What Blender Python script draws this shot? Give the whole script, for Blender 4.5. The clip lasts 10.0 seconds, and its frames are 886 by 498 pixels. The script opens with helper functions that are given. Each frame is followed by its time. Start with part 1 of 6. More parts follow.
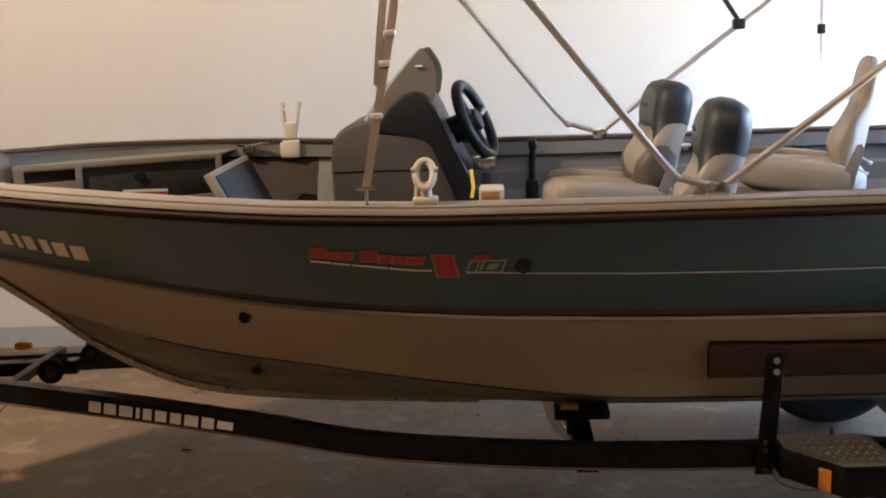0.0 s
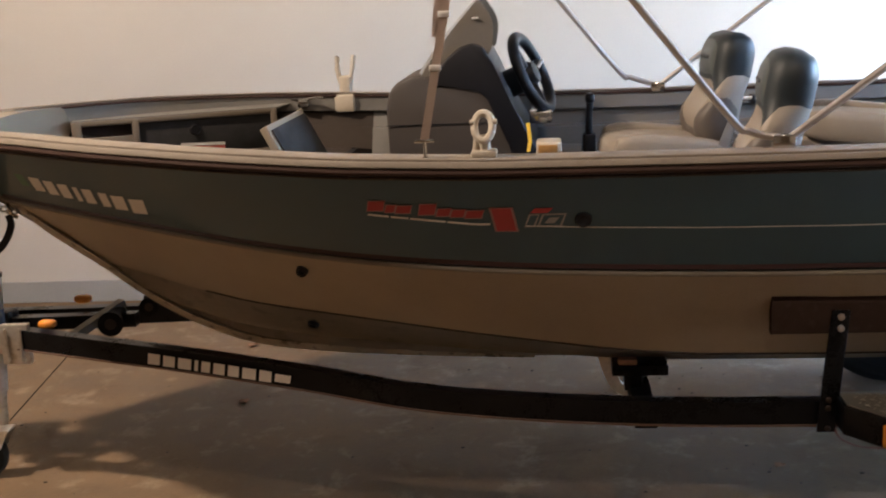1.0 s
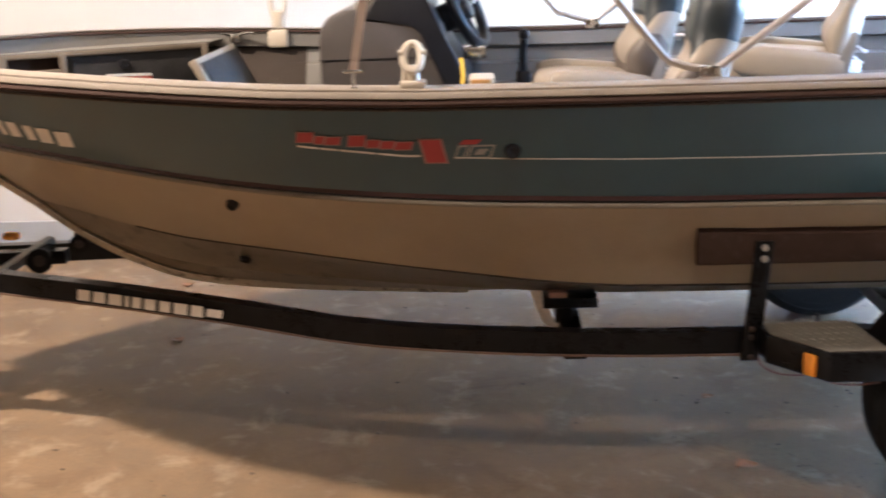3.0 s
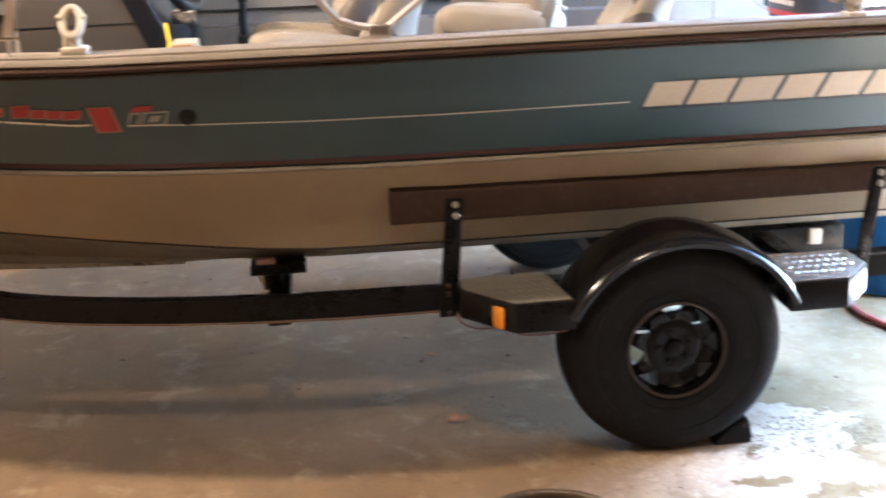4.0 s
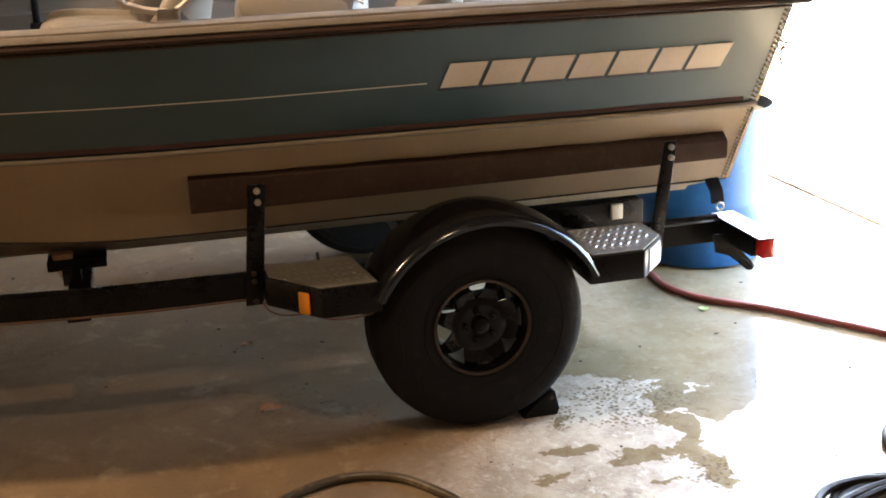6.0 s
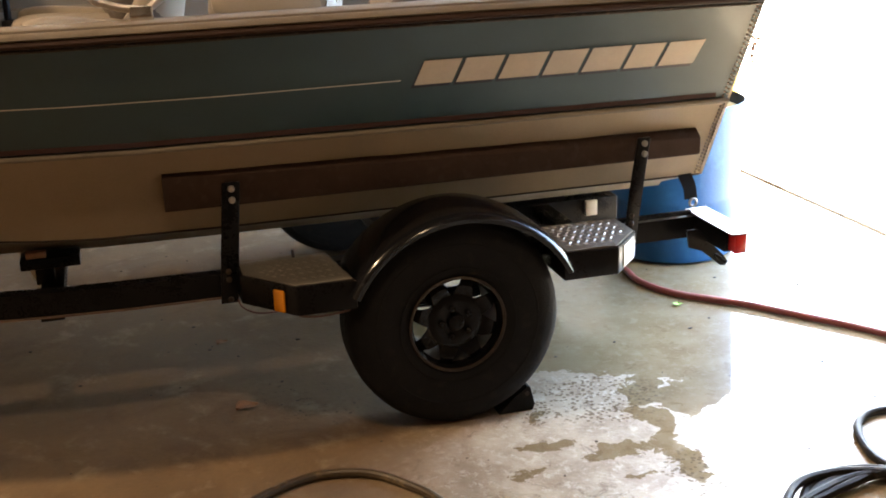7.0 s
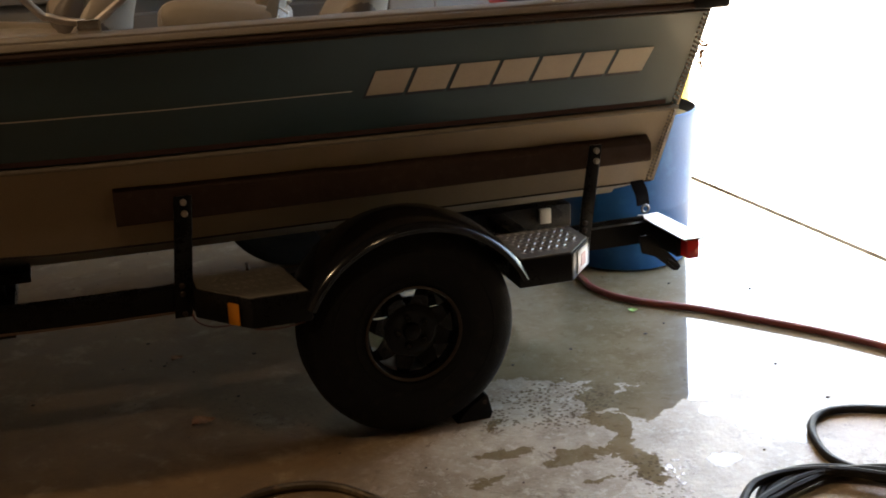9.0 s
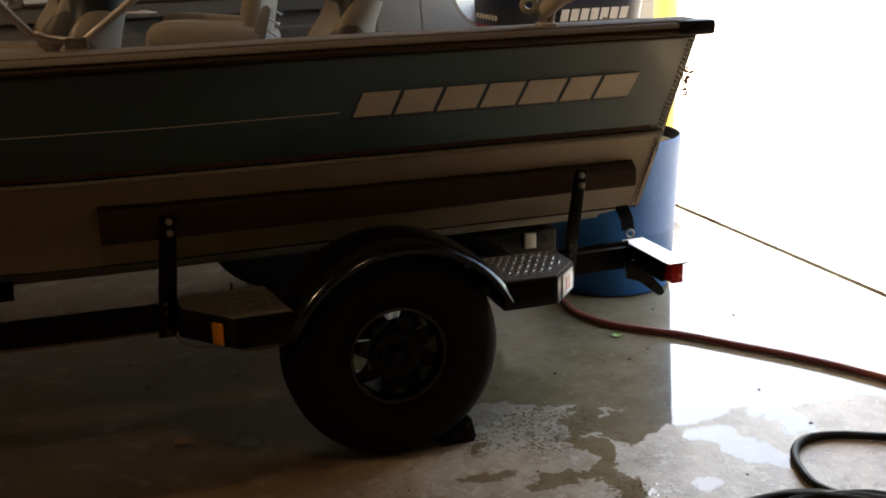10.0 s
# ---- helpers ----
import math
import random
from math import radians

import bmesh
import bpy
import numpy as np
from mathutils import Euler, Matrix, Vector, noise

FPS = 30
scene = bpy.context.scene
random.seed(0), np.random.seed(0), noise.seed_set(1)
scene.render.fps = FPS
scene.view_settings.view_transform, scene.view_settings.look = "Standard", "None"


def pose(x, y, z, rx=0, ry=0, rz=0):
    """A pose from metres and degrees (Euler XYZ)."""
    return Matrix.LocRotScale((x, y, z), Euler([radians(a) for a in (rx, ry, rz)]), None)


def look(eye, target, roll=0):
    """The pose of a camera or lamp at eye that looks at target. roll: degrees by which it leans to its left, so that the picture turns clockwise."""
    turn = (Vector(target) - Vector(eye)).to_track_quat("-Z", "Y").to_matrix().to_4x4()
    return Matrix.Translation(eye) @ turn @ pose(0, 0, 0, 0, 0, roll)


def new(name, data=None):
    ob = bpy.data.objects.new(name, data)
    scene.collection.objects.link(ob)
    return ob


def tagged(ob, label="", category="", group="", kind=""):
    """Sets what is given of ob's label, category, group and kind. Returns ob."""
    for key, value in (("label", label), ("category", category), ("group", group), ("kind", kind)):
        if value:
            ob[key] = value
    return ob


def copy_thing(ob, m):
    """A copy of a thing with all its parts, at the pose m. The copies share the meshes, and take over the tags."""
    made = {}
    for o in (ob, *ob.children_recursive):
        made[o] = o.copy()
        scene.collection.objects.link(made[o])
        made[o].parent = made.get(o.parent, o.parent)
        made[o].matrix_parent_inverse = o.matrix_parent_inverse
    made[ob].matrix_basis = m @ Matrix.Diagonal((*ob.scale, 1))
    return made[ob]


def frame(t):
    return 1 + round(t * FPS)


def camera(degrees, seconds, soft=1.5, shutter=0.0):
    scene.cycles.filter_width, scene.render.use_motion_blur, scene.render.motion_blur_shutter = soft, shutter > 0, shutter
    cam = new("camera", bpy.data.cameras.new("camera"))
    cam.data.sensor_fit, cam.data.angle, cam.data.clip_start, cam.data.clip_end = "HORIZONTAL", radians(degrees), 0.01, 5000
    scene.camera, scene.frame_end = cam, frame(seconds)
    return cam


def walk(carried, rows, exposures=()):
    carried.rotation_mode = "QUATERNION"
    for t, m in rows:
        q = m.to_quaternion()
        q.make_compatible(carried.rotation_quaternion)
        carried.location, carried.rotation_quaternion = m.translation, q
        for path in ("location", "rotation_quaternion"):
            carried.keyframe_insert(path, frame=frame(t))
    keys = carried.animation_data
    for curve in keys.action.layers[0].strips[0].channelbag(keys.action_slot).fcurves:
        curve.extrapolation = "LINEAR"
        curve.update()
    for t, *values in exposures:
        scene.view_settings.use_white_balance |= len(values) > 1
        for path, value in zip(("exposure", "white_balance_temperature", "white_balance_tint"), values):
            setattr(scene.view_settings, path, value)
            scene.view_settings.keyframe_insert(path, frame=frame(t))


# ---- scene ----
cam = camera(42.0, 10.0, soft=1.8, shutter=0.5)
PATH = [
    (0, (-1.41, -3.049, 1.73), (-1.507, -1.085, 1.365), -2.2),
    (0.5, (-1.427, -3.052, 1.724), (-1.553, -1.096, 1.329), -2.3),
    (1, (-1.439, -3.028, 1.716), (-1.622, -1.084, 1.282), -2.6),
    (1.5, (-1.433, -3.021, 1.717), (-1.677, -1.094, 1.242), -2.9),
    (2, (-1.438, -3.032, 1.708), (-1.715, -1.115, 1.208), -3.0),
    (2.2, (-1.436, -3.03, 1.719), (-1.713, -1.117, 1.207), -3.1),
    (3.3, (-1.335, -3.045, 1.661), (-1.311, -1.117, 1.127), -1.8),
    (3.5, (-1.255, -3.021, 1.672), (-1.162, -1.105, 1.108), -1.9),
    (4, (-0.995, -3.028, 1.639), (-0.795, -1.128, 1.049), -2.4),
    (4.5, (-0.941, -3.013, 1.615), (-0.572, -1.14, 1.016), -1.9),
    (5, (-0.915, -3.019, 1.628), (-0.467, -1.17, 1.01), -1.6),
    (5.5, (-0.904, -3.033, 1.62), (-0.442, -1.188, 1.002), -1.9),
    (7, (-0.902, -3.05, 1.622), (-0.387, -1.221, 0.996), -1.9),
    (7.5, (-0.906, -3.052, 1.624), (-0.37, -1.231, 0.996), -1.9),
    (8, (-0.897, -3.058, 1.613), (-0.348, -1.238, 0.991), -2.1),
    (8.5, (-0.899, -3.055, 1.612), (-0.329, -1.24, 0.994), -2.3),
    (9, (-0.896, -3.059, 1.609), (-0.308, -1.245, 1.004), -2.3),
    (9.5, (-0.896, -3.071, 1.603), (-0.289, -1.258, 1.018), -2.1),
    (10, (-0.902, -3.067, 1.592), (-0.283, -1.25, 1.034), -1.5),
]
EXPOSURE = [(0, 5.52, 5650, 10), (1.0, 5.5, 5480, 10), (1.5, 5.66, 5330, 10), (2.2, 6.1, 5180, 10), (3.3, 6.65, 5250, 10), (4.0, 6.75, 5600, 10), (4.5, 6.6, 6050, 10), (5.0, 6.2, 6400, 10), (5.5, 5.9, 6600, 10), (7.0, 5.5, 6900, 10), (8.0, 4.75, 7200, 10), (9.0, 4.02, 7450, 10), (10.0, 3.4, 7700, 10)]
walk(cam, [(t, look(eye, aim, roll)) for t, eye, aim, roll in PATH], EXPOSURE)

# ---- light ----
SUN_EL, SUN_AZ = radians(52), radians(74)
world = bpy.data.worlds.new("sky")
scene.world = world
world.use_nodes = True
wn = world.node_tree.nodes
sky = wn.new("ShaderNodeTexSky")
sky.sky_type = "NISHITA"
sky.sun_disc = False
sky.sun_elevation, sky.sun_rotation = SUN_EL, radians(90) - SUN_AZ
wn["Background"].inputs["Strength"].default_value = 0.15
world.node_tree.links.new(sky.outputs[0], wn["Background"].inputs[0])
sun_data = bpy.data.lights.new("sun", "SUN")
sun_data.energy, sun_data.angle, sun_data.color = 5.0, radians(0.6), (1, 0.95, 0.88)
sun = new("sun", sun_data)
to_sun = Vector((math.cos(SUN_EL) * math.cos(SUN_AZ), math.cos(SUN_EL) * math.sin(SUN_AZ), math.sin(SUN_EL)))
sun.matrix_basis = look(to_sun * 30, (0, 0, 0))
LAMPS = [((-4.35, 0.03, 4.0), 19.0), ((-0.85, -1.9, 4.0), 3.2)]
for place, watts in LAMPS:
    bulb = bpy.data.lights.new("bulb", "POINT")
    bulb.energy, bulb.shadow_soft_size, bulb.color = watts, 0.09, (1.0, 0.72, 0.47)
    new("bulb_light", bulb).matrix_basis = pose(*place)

# ---- materials ----
def mat(name, col, rough=0.5, metal=0.0, var=0.12, scale=6.0, bump=0.05, fine=120.0, coat=0.0, alpha=1.0, transmission=0.0, spec=0.5, worn=None, worn_amount=0.5):
    """Paint, cloth or metal with coarse and fine variation of colour, gloss and relief; worn: a second colour in patches."""
    m = bpy.data.materials.new(name)
    m.use_nodes = True
    nt = m.node_tree
    n, l = nt.nodes, nt.links
    b = n["Principled BSDF"]
    tc = n.new("ShaderNodeTexCoord")
    info = n.new("ShaderNodeObjectInfo")
    add = n.new("ShaderNodeVectorMath")
    add.operation = "MULTIPLY_ADD"
    comb = n.new("ShaderNodeCombineXYZ")
    for k in range(3):
        l.new(info.outputs["Random"], comb.inputs[k])
    add.inputs[1].default_value = (7, 5, 3)
    l.new(comb.outputs[0], add.inputs[0])
    l.new(tc.outputs["Object"], add.inputs[2])
    big = n.new("ShaderNodeTexNoise")
    big.inputs["Scale"].default_value, big.inputs["Detail"].default_value, big.inputs["Roughness"].default_value = scale, 6, 0.62
    small = n.new("ShaderNodeTexNoise")
    small.inputs["Scale"].default_value, small.inputs["Detail"].default_value = fine, 3
    l.new(add.outputs[0], big.inputs["Vector"])
    l.new(add.outputs[0], small.inputs["Vector"])
    mixf = n.new("ShaderNodeMath")
    mixf.operation = "MULTIPLY_ADD"
    mixf.inputs[1].default_value = 0.3
    l.new(small.outputs["Fac"], mixf.inputs[0])
    half = n.new("ShaderNodeMath")
    half.operation = "MULTIPLY"
    half.inputs[1].default_value = 0.7
    l.new(big.outputs["Fac"], half.inputs[0])
    l.new(half.outputs[0], mixf.inputs[2])
    ramp = n.new("ShaderNodeValToRGB")
    e = ramp.color_ramp.elements
    e[0].position, e[1].position = 0.3, 0.7
    e[0].color = (*[max(0, c * (1 - var)) for c in col], 1)
    e[1].color = (*[min(1, c * (1 + var)) for c in col], 1)
    l.new(mixf.outputs[0], ramp.inputs[0])
    out = ramp.outputs[0]
    if worn:
        patch = n.new("ShaderNodeTexNoise")
        patch.inputs["Scale"].default_value, patch.inputs["Detail"].default_value = scale * 3, 8
        l.new(add.outputs[0], patch.inputs["Vector"])
        cut = n.new("ShaderNodeMapRange")
        cut.inputs["From Min"].default_value, cut.inputs["From Max"].default_value = 0.56, 0.66
        cut.inputs["To Max"].default_value = worn_amount
        l.new(patch.outputs["Fac"], cut.inputs["Value"])
        mx = n.new("ShaderNodeMix")
        mx.data_type = "RGBA"
        l.new(cut.outputs[0], mx.inputs[0])
        l.new(out, mx.inputs[6])
        mx.inputs[7].default_value = (*worn, 1)
        out = mx.outputs[2]
    l.new(out, b.inputs["Base Color"])
    rr = n.new("ShaderNodeMapRange")
    rr.inputs["To Min"].default_value, rr.inputs["To Max"].default_value = max(0.03, rough * 0.8), min(1, rough * 1.2)
    l.new(mixf.outputs[0], rr.inputs["Value"])
    l.new(rr.outputs[0], b.inputs["Roughness"])
    b.inputs["Metallic"].default_value = metal
    b.inputs["Specular IOR Level"].default_value = spec
    b.inputs["Coat Weight"].default_value = coat
    b.inputs["Coat Roughness"].default_value = 0.12
    b.inputs["Alpha"].default_value = alpha
    b.inputs["Transmission Weight"].default_value = transmission
    if bump:
        bp = n.new("ShaderNodeBump")
        bp.inputs["Strength"].default_value, bp.inputs["Distance"].default_value = bump, 0.01
        l.new(small.outputs["Fac"], bp.inputs["Height"])
        l.new(bp.outputs[0], b.inputs["Normal"])
    return m


def floor_material(name, wet, base=(0.172, 0.118, 0.069)):
    """Trowelled concrete: mottled, oil-stained; wet: standing water by the door, the concrete round it painted paler
    for daylight.
    """
    m = bpy.data.materials.new(name)
    m.use_nodes = True
    nt = m.node_tree
    n, l = nt.nodes, nt.links
    b = n["Principled BSDF"]
    geo = n.new("ShaderNodeNewGeometry")

    def noise_tex(scale, detail, rough=0.6, dist=0.0):
        t = n.new("ShaderNodeTexNoise")
        t.inputs["Scale"].default_value, t.inputs["Detail"].default_value = scale, detail
        t.inputs["Roughness"].default_value, t.inputs["Distortion"].default_value = rough, dist
        l.new(geo.outputs["Position"], t.inputs["Vector"])
        return t.outputs["Fac"]

    def math_node(op, a, c, d=None):
        t = n.new("ShaderNodeMath")
        t.operation = op
        for k, v in enumerate((a, c, d)):
            if v is None:
                continue
            if isinstance(v, (int, float)):
                t.inputs[k].default_value = v
            else:
                l.new(v, t.inputs[k])
        return t.outputs[0]

    def span(v, lo, hi, to_lo=0.0, to_hi=1.0):
        t = n.new("ShaderNodeMapRange")
        t.interpolation_type = "SMOOTHSTEP"
        t.inputs["From Min"].default_value, t.inputs["From Max"].default_value = lo, hi
        t.inputs["To Min"].default_value, t.inputs["To Max"].default_value = to_lo, to_hi
        l.new(v, t.inputs["Value"])
        return t.outputs[0]

    def blend(f, a, c):
        t = n.new("ShaderNodeMix")
        t.data_type = "RGBA"
        l.new(f, t.inputs[0])
        for k, v in ((6, a), (7, c)):
            if isinstance(v, tuple):
                t.inputs[k].default_value = (*v, 1)
            else:
                l.new(v, t.inputs[k])
        return t.outputs[2]

    cloud, grain, stain = noise_tex(1.7, 8, 0.68), noise_tex(60, 4), noise_tex(3.1, 10, 0.7, 0.6)
    speck = noise_tex(26, 2)
    col = blend(span(cloud, 0.3, 0.7), tuple(c * 0.68 for c in base), tuple(c * 1.2 for c in base))
    col = blend(span(grain, 0.25, 0.75, 0, 0.35), col, tuple(c * 0.7 for c in base))
    col = blend(span(stain, 0.48, 0.66, 0, 0.65), col, (0.115, 0.074, 0.042))
    col = blend(span(noise_tex(5.5, 9, 0.7, 0.3), 0.52, 0.68, 0, 0.30), col, (0.40, 0.33, 0.245))
    col = blend(span(speck, 0.72, 0.76, 0, 0.6), col, (0.07, 0.055, 0.04))
    dry = span(cloud, 0.3, 0.7, 0.5, 0.75)
    bp = n.new("ShaderNodeBump")
    bp.inputs["Distance"].default_value = 0.004
    relief = math_node("ADD", math_node("MULTIPLY", grain, 0.6), math_node("MULTIPLY", stain, 0.6))
    if not wet:
        l.new(col, b.inputs["Base Color"])
        l.new(dry, b.inputs["Roughness"])
        b.inputs["Specular IOR Level"].default_value = 0.2
        bp.inputs["Strength"].default_value = 0.6
        l.new(relief, bp.inputs["Height"])
        l.new(bp.outputs[0], b.inputs["Normal"])
        return m
    # ragged shores: places are shifted by fine noise before the pools are drawn
    warp = n.new("ShaderNodeTexNoise")
    warp.inputs["Scale"].default_value, warp.inputs["Detail"].default_value, warp.inputs["Roughness"].default_value = 6.0, 9, 0.66
    l.new(geo.outputs["Position"], warp.inputs["Vector"])
    shift = n.new("ShaderNodeVectorMath")
    shift.operation = "MULTIPLY_ADD"
    shift.inputs[1].default_value = (0.30, 0.30, 0)
    l.new(warp.outputs["Color"], shift.inputs[0])
    away = n.new("ShaderNodeVectorMath")
    away.operation = "SUBTRACT"
    l.new(geo.outputs["Position"], away.inputs[0])
    away.inputs[1].default_value = (0.15, 0.15, 0)
    l.new(away.outputs[0], shift.inputs[2])

    def blob(cx, cy, ax, ay, source=None):
        """1 at the middle of an ellipse on the floor, 0 on its edge, negative outside."""
        d = n.new("ShaderNodeVectorMath")
        d.operation = "SUBTRACT"
        l.new(source or shift.outputs[0], d.inputs[0])
        d.inputs[1].default_value = (cx, cy, 0)
        q = n.new("ShaderNodeVectorMath")
        q.operation = "MULTIPLY"
        l.new(d.outputs[0], q.inputs[0])
        q.inputs[1].default_value = (1 / ax, 1 / ay, 0)
        k = n.new("ShaderNodeVectorMath")
        k.operation = "LENGTH"
        l.new(q.outputs[0], k.inputs[0])
        return math_node("SUBTRACT", 1.0, k.outputs["Value"])

    def union(shapes):
        out = blob(*shapes[0])
        for sh in shapes[1:]:
            out = math_node("MAXIMUM", out, blob(*sh))
        return out

    wide = math_node("MAXIMUM", span(blob(1.15, 0.98, 1.15, 0.93), 0.0, 0.02), span(blob(0.74, 0.04, 0.20, 0.12), 0.0, 0.05))
    film = math_node("MULTIPLY", wide, span(blob(0.80, 0.04, 0.13, 0.045), 0.12, 0.0))
    pools = union([(0.97, 0.0, 0.30, 0.11), (0.72, -0.10, 0.10, 0.05), (0.95, -0.20, 0.08, 0.06), (1.00, -0.32, 0.07, 0.11), (1.03, -0.43, 0.06, 0.06), (1.22, -0.18, 0.055, 0.15), (1.38, 0.03, 0.36, 0.17), (1.75, 0.05, 0.35, 0.22), (0.76, -0.46, 0.07, 0.035), (0.57, -0.13, 0.045, 0.11), (0.545, -0.36, 0.05, 0.20), (0.43, -0.26, 0.10, 0.03), (1.62, -0.42, 0.16, 0.06)])
    spots = union([(0.20, -0.20, 0.10, 0.036), (0.315, -0.29, 0.06, 0.026), (0.41, -0.30, 0.055, 0.024), (0.40, -0.44, 0.04, 0.018), (0.25, -0.02, 0.035, 0.022), (0.10, -0.33, 0.05, 0.02)])
    pool = math_node("MAXIMUM", film, math_node("MAXIMUM", span(pools, 0.0, 0.06), span(spots, 0.0, 0.12)))
    cell = n.new("ShaderNodeTexVoronoi")
    cell.inputs["Scale"].default_value = 62
    l.new(geo.outputs["Position"], cell.inputs["Vector"])
    zone = math_node("MAXIMUM", span(blob(0.43, 0.04, 0.30, 0.20), 0.0, 0.35), span(blob(0.55, -0.50, 0.12, 0.22), 0.0, 0.4))
    crumbs = math_node("MULTIPLY", span(blob(-0.36, 0.36, 0.30, 0.26), 0.0, 0.5), math_node("MULTIPLY", span(noise_tex(48, 3, 0.6), 0.60, 0.65), span(noise_tex(9, 3), 0.42, 0.55)))
    drops = math_node("MULTIPLY", span(cell.outputs["Distance"], 0.42, 0.34), math_node("MULTIPLY", zone, span(noise_tex(14, 3), 0.34, 0.44)))
    puddle = math_node("MAXIMUM", pool, drops)
    # concrete round the water holds some damp; its paler colour stands in for daylight
    daylit_damp = math_node("MAXIMUM", span(blob(1.1, -0.32, 1.55, 0.95), 0.0, 0.42), span(blob(1.5, 0.9, 1.7, 1.6), 0.0, 0.5))
    daylit_col = blend(span(noise_tex(4.5, 9, 0.7), 0.36, 0.64), (0.27, 0.215, 0.145), (0.50, 0.43, 0.32))
    daylit_col = blend(span(noise_tex(24, 8, 0.75, 0.4), 0.53, 0.60, 0, 0.7), daylit_col, (0.60, 0.54, 0.44))
    daylit_col = blend(span(noise_tex(75, 5, 0.7), 0.56, 0.66, 0, 0.45), daylit_col, (0.66, 0.61, 0.52))
    daylit_col = blend(span(noise_tex(13, 9, 0.78, 0.8), 0.55, 0.63, 0, 0.75), daylit_col, (0.15, 0.115, 0.075))
    col = blend(math_node("MULTIPLY", daylit_damp, 0.8), col, daylit_col)
    col = blend(math_node("MULTIPLY", pool, 0.75), col, (0.150, 0.112, 0.052))
    col = blend(math_node("MULTIPLY", drops, 0.55), col, (0.07, 0.055, 0.036))
    col = blend(math_node("MULTIPLY", crumbs, 0.8), col, (0.035, 0.027, 0.018))
    l.new(col, b.inputs["Base Color"])
    r1 = n.new("ShaderNodeMix")
    l.new(daylit_damp, r1.inputs[0])
    l.new(dry, r1.inputs[2])
    r1.inputs[3].default_value = 0.46
    gloss = n.new("ShaderNodeMix")
    l.new(daylit_damp, gloss.inputs[0])
    gloss.inputs[2].default_value, gloss.inputs[3].default_value = 0.18, 0.36
    l.new(gloss.outputs[0], b.inputs["Specular IOR Level"])
    r2 = n.new("ShaderNodeMix")
    l.new(puddle, r2.inputs[0])
    l.new(r1.outputs[0], r2.inputs[2])
    r2.inputs[3].default_value = 0.02
    l.new(r2.outputs[0], b.inputs["Roughness"])
    l.new(math_node("MULTIPLY", math_node("SUBTRACT", 1.0, puddle), 0.7), bp.inputs["Strength"])
    l.new(math_node("ADD", relief, math_node("MULTIPLY", puddle, 0.5)), bp.inputs["Height"])
    l.new(bp.outputs[0], b.inputs["Normal"])
    return m


GREEN = mat("green_hull_paint", (0.032, 0.069, 0.085), 0.42, 0.0, 0.14, 3.0, 0.02, 300, coat=0.25)
TAN_HULL = mat("tan_hull_paint", (0.330, 0.264, 0.183), 0.42, 0.0, 0.15, 2.5, 0.03, 200, spec=0.3)
BARE = mat("bare_aluminium", (0.225, 0.188, 0.14), 0.42, 0.3, 0.22, 4.0, 0.08, 60, worn=(0.10, 0.08, 0.06))
CAP = mat("tan_gunwale", (0.195, 0.165, 0.128), 0.72, 0.0, 0.16, 5.0, 0.16, 140, worn=(0.15, 0.12, 0.09), worn_amount=0.5)
DECK_TAN = mat("tan_deck_paint", (0.225, 0.185, 0.135), 0.5, 0.0, 0.10, 4.0, 0.06, 220)
RUB = mat("dark_rub_strip", (0.045, 0.025, 0.019), 0.6, 0.0, 0.2, 8.0, 0.05, 160, spec=0.15)
RED_LINE = mat("maroon_pinstripe", (0.040, 0.015, 0.014), 0.4, 0.0, 0.12, 8.0, 0.0)
WHITE_LINE = mat("white_vinyl", (0.72, 0.68, 0.62), 0.42, 0.0, 0.08, 10.0, 0.02)
CREAM_VINYL = mat("cream_vinyl_marks", (0.52, 0.45, 0.36), 0.45, 0.0, 0.08, 12.0, 0.03)
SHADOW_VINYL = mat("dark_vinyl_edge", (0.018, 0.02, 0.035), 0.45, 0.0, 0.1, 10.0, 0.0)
RED_VINYL = mat("red_vinyl", (0.34, 0.03, 0.03), 0.42, 0.0, 0.12, 12.0, 0.02)
GREEN_VINYL = mat("green_vinyl", (0.03, 0.14, 0.06), 0.45, 0.0, 0.1, 12.0, 0.0)
INNER_GREY = mat("grey_inner_panel", (0.140, 0.132, 0.116), 0.55, 0.0, 0.12, 5.0, 0.06, 150)
LOCKER_TAN = mat("dull_tan_locker_paint", (0.125, 0.100, 0.072), 0.55, 0.0, 0.14, 5.0, 0.06, 200)
CARPET = mat("dark_grey_carpet", (0.034, 0.033, 0.033), 0.95, 0.0, 0.25, 14.0, 0.6, 600, spec=0.05)
BOW_LINING = mat("shaded_bow_lining", (0.038, 0.030, 0.024), 0.8, 0.0, 0.2, 8.0, 0.2, 300, spec=0.15)
BUNK = mat("brown_bunk_carpet", (0.055, 0.035, 0.027), 0.95, 0.0, 0.22, 10.0, 0.6, 500, spec=0.05, worn=(0.074, 0.050, 0.040))
SEAT_TAN = mat("tan_seat_vinyl", (0.27, 0.232, 0.185), 0.5, 0.0, 0.09, 7.0, 0.10, 260)
SEAT_GREY = mat("taupe_seat_vinyl", (0.095, 0.079, 0.067), 0.5, 0.0, 0.10, 7.0, 0.10, 260)
HEAD_GREY = mat("grey_head_pad_vinyl", (0.062, 0.072, 0.070), 0.5, 0.0, 0.12, 8.0, 0.10, 260)
SEAT_GREEN = mat("dark_green_seat_vinyl", (0.008, 0.014, 0.018), 0.55, 0.0, 0.15, 8.0, 0.10, 260)
CONSOLE = mat("brown_grey_console", (0.048, 0.040, 0.034), 0.55, 0.0, 0.10, 6.0, 0.08, 220)
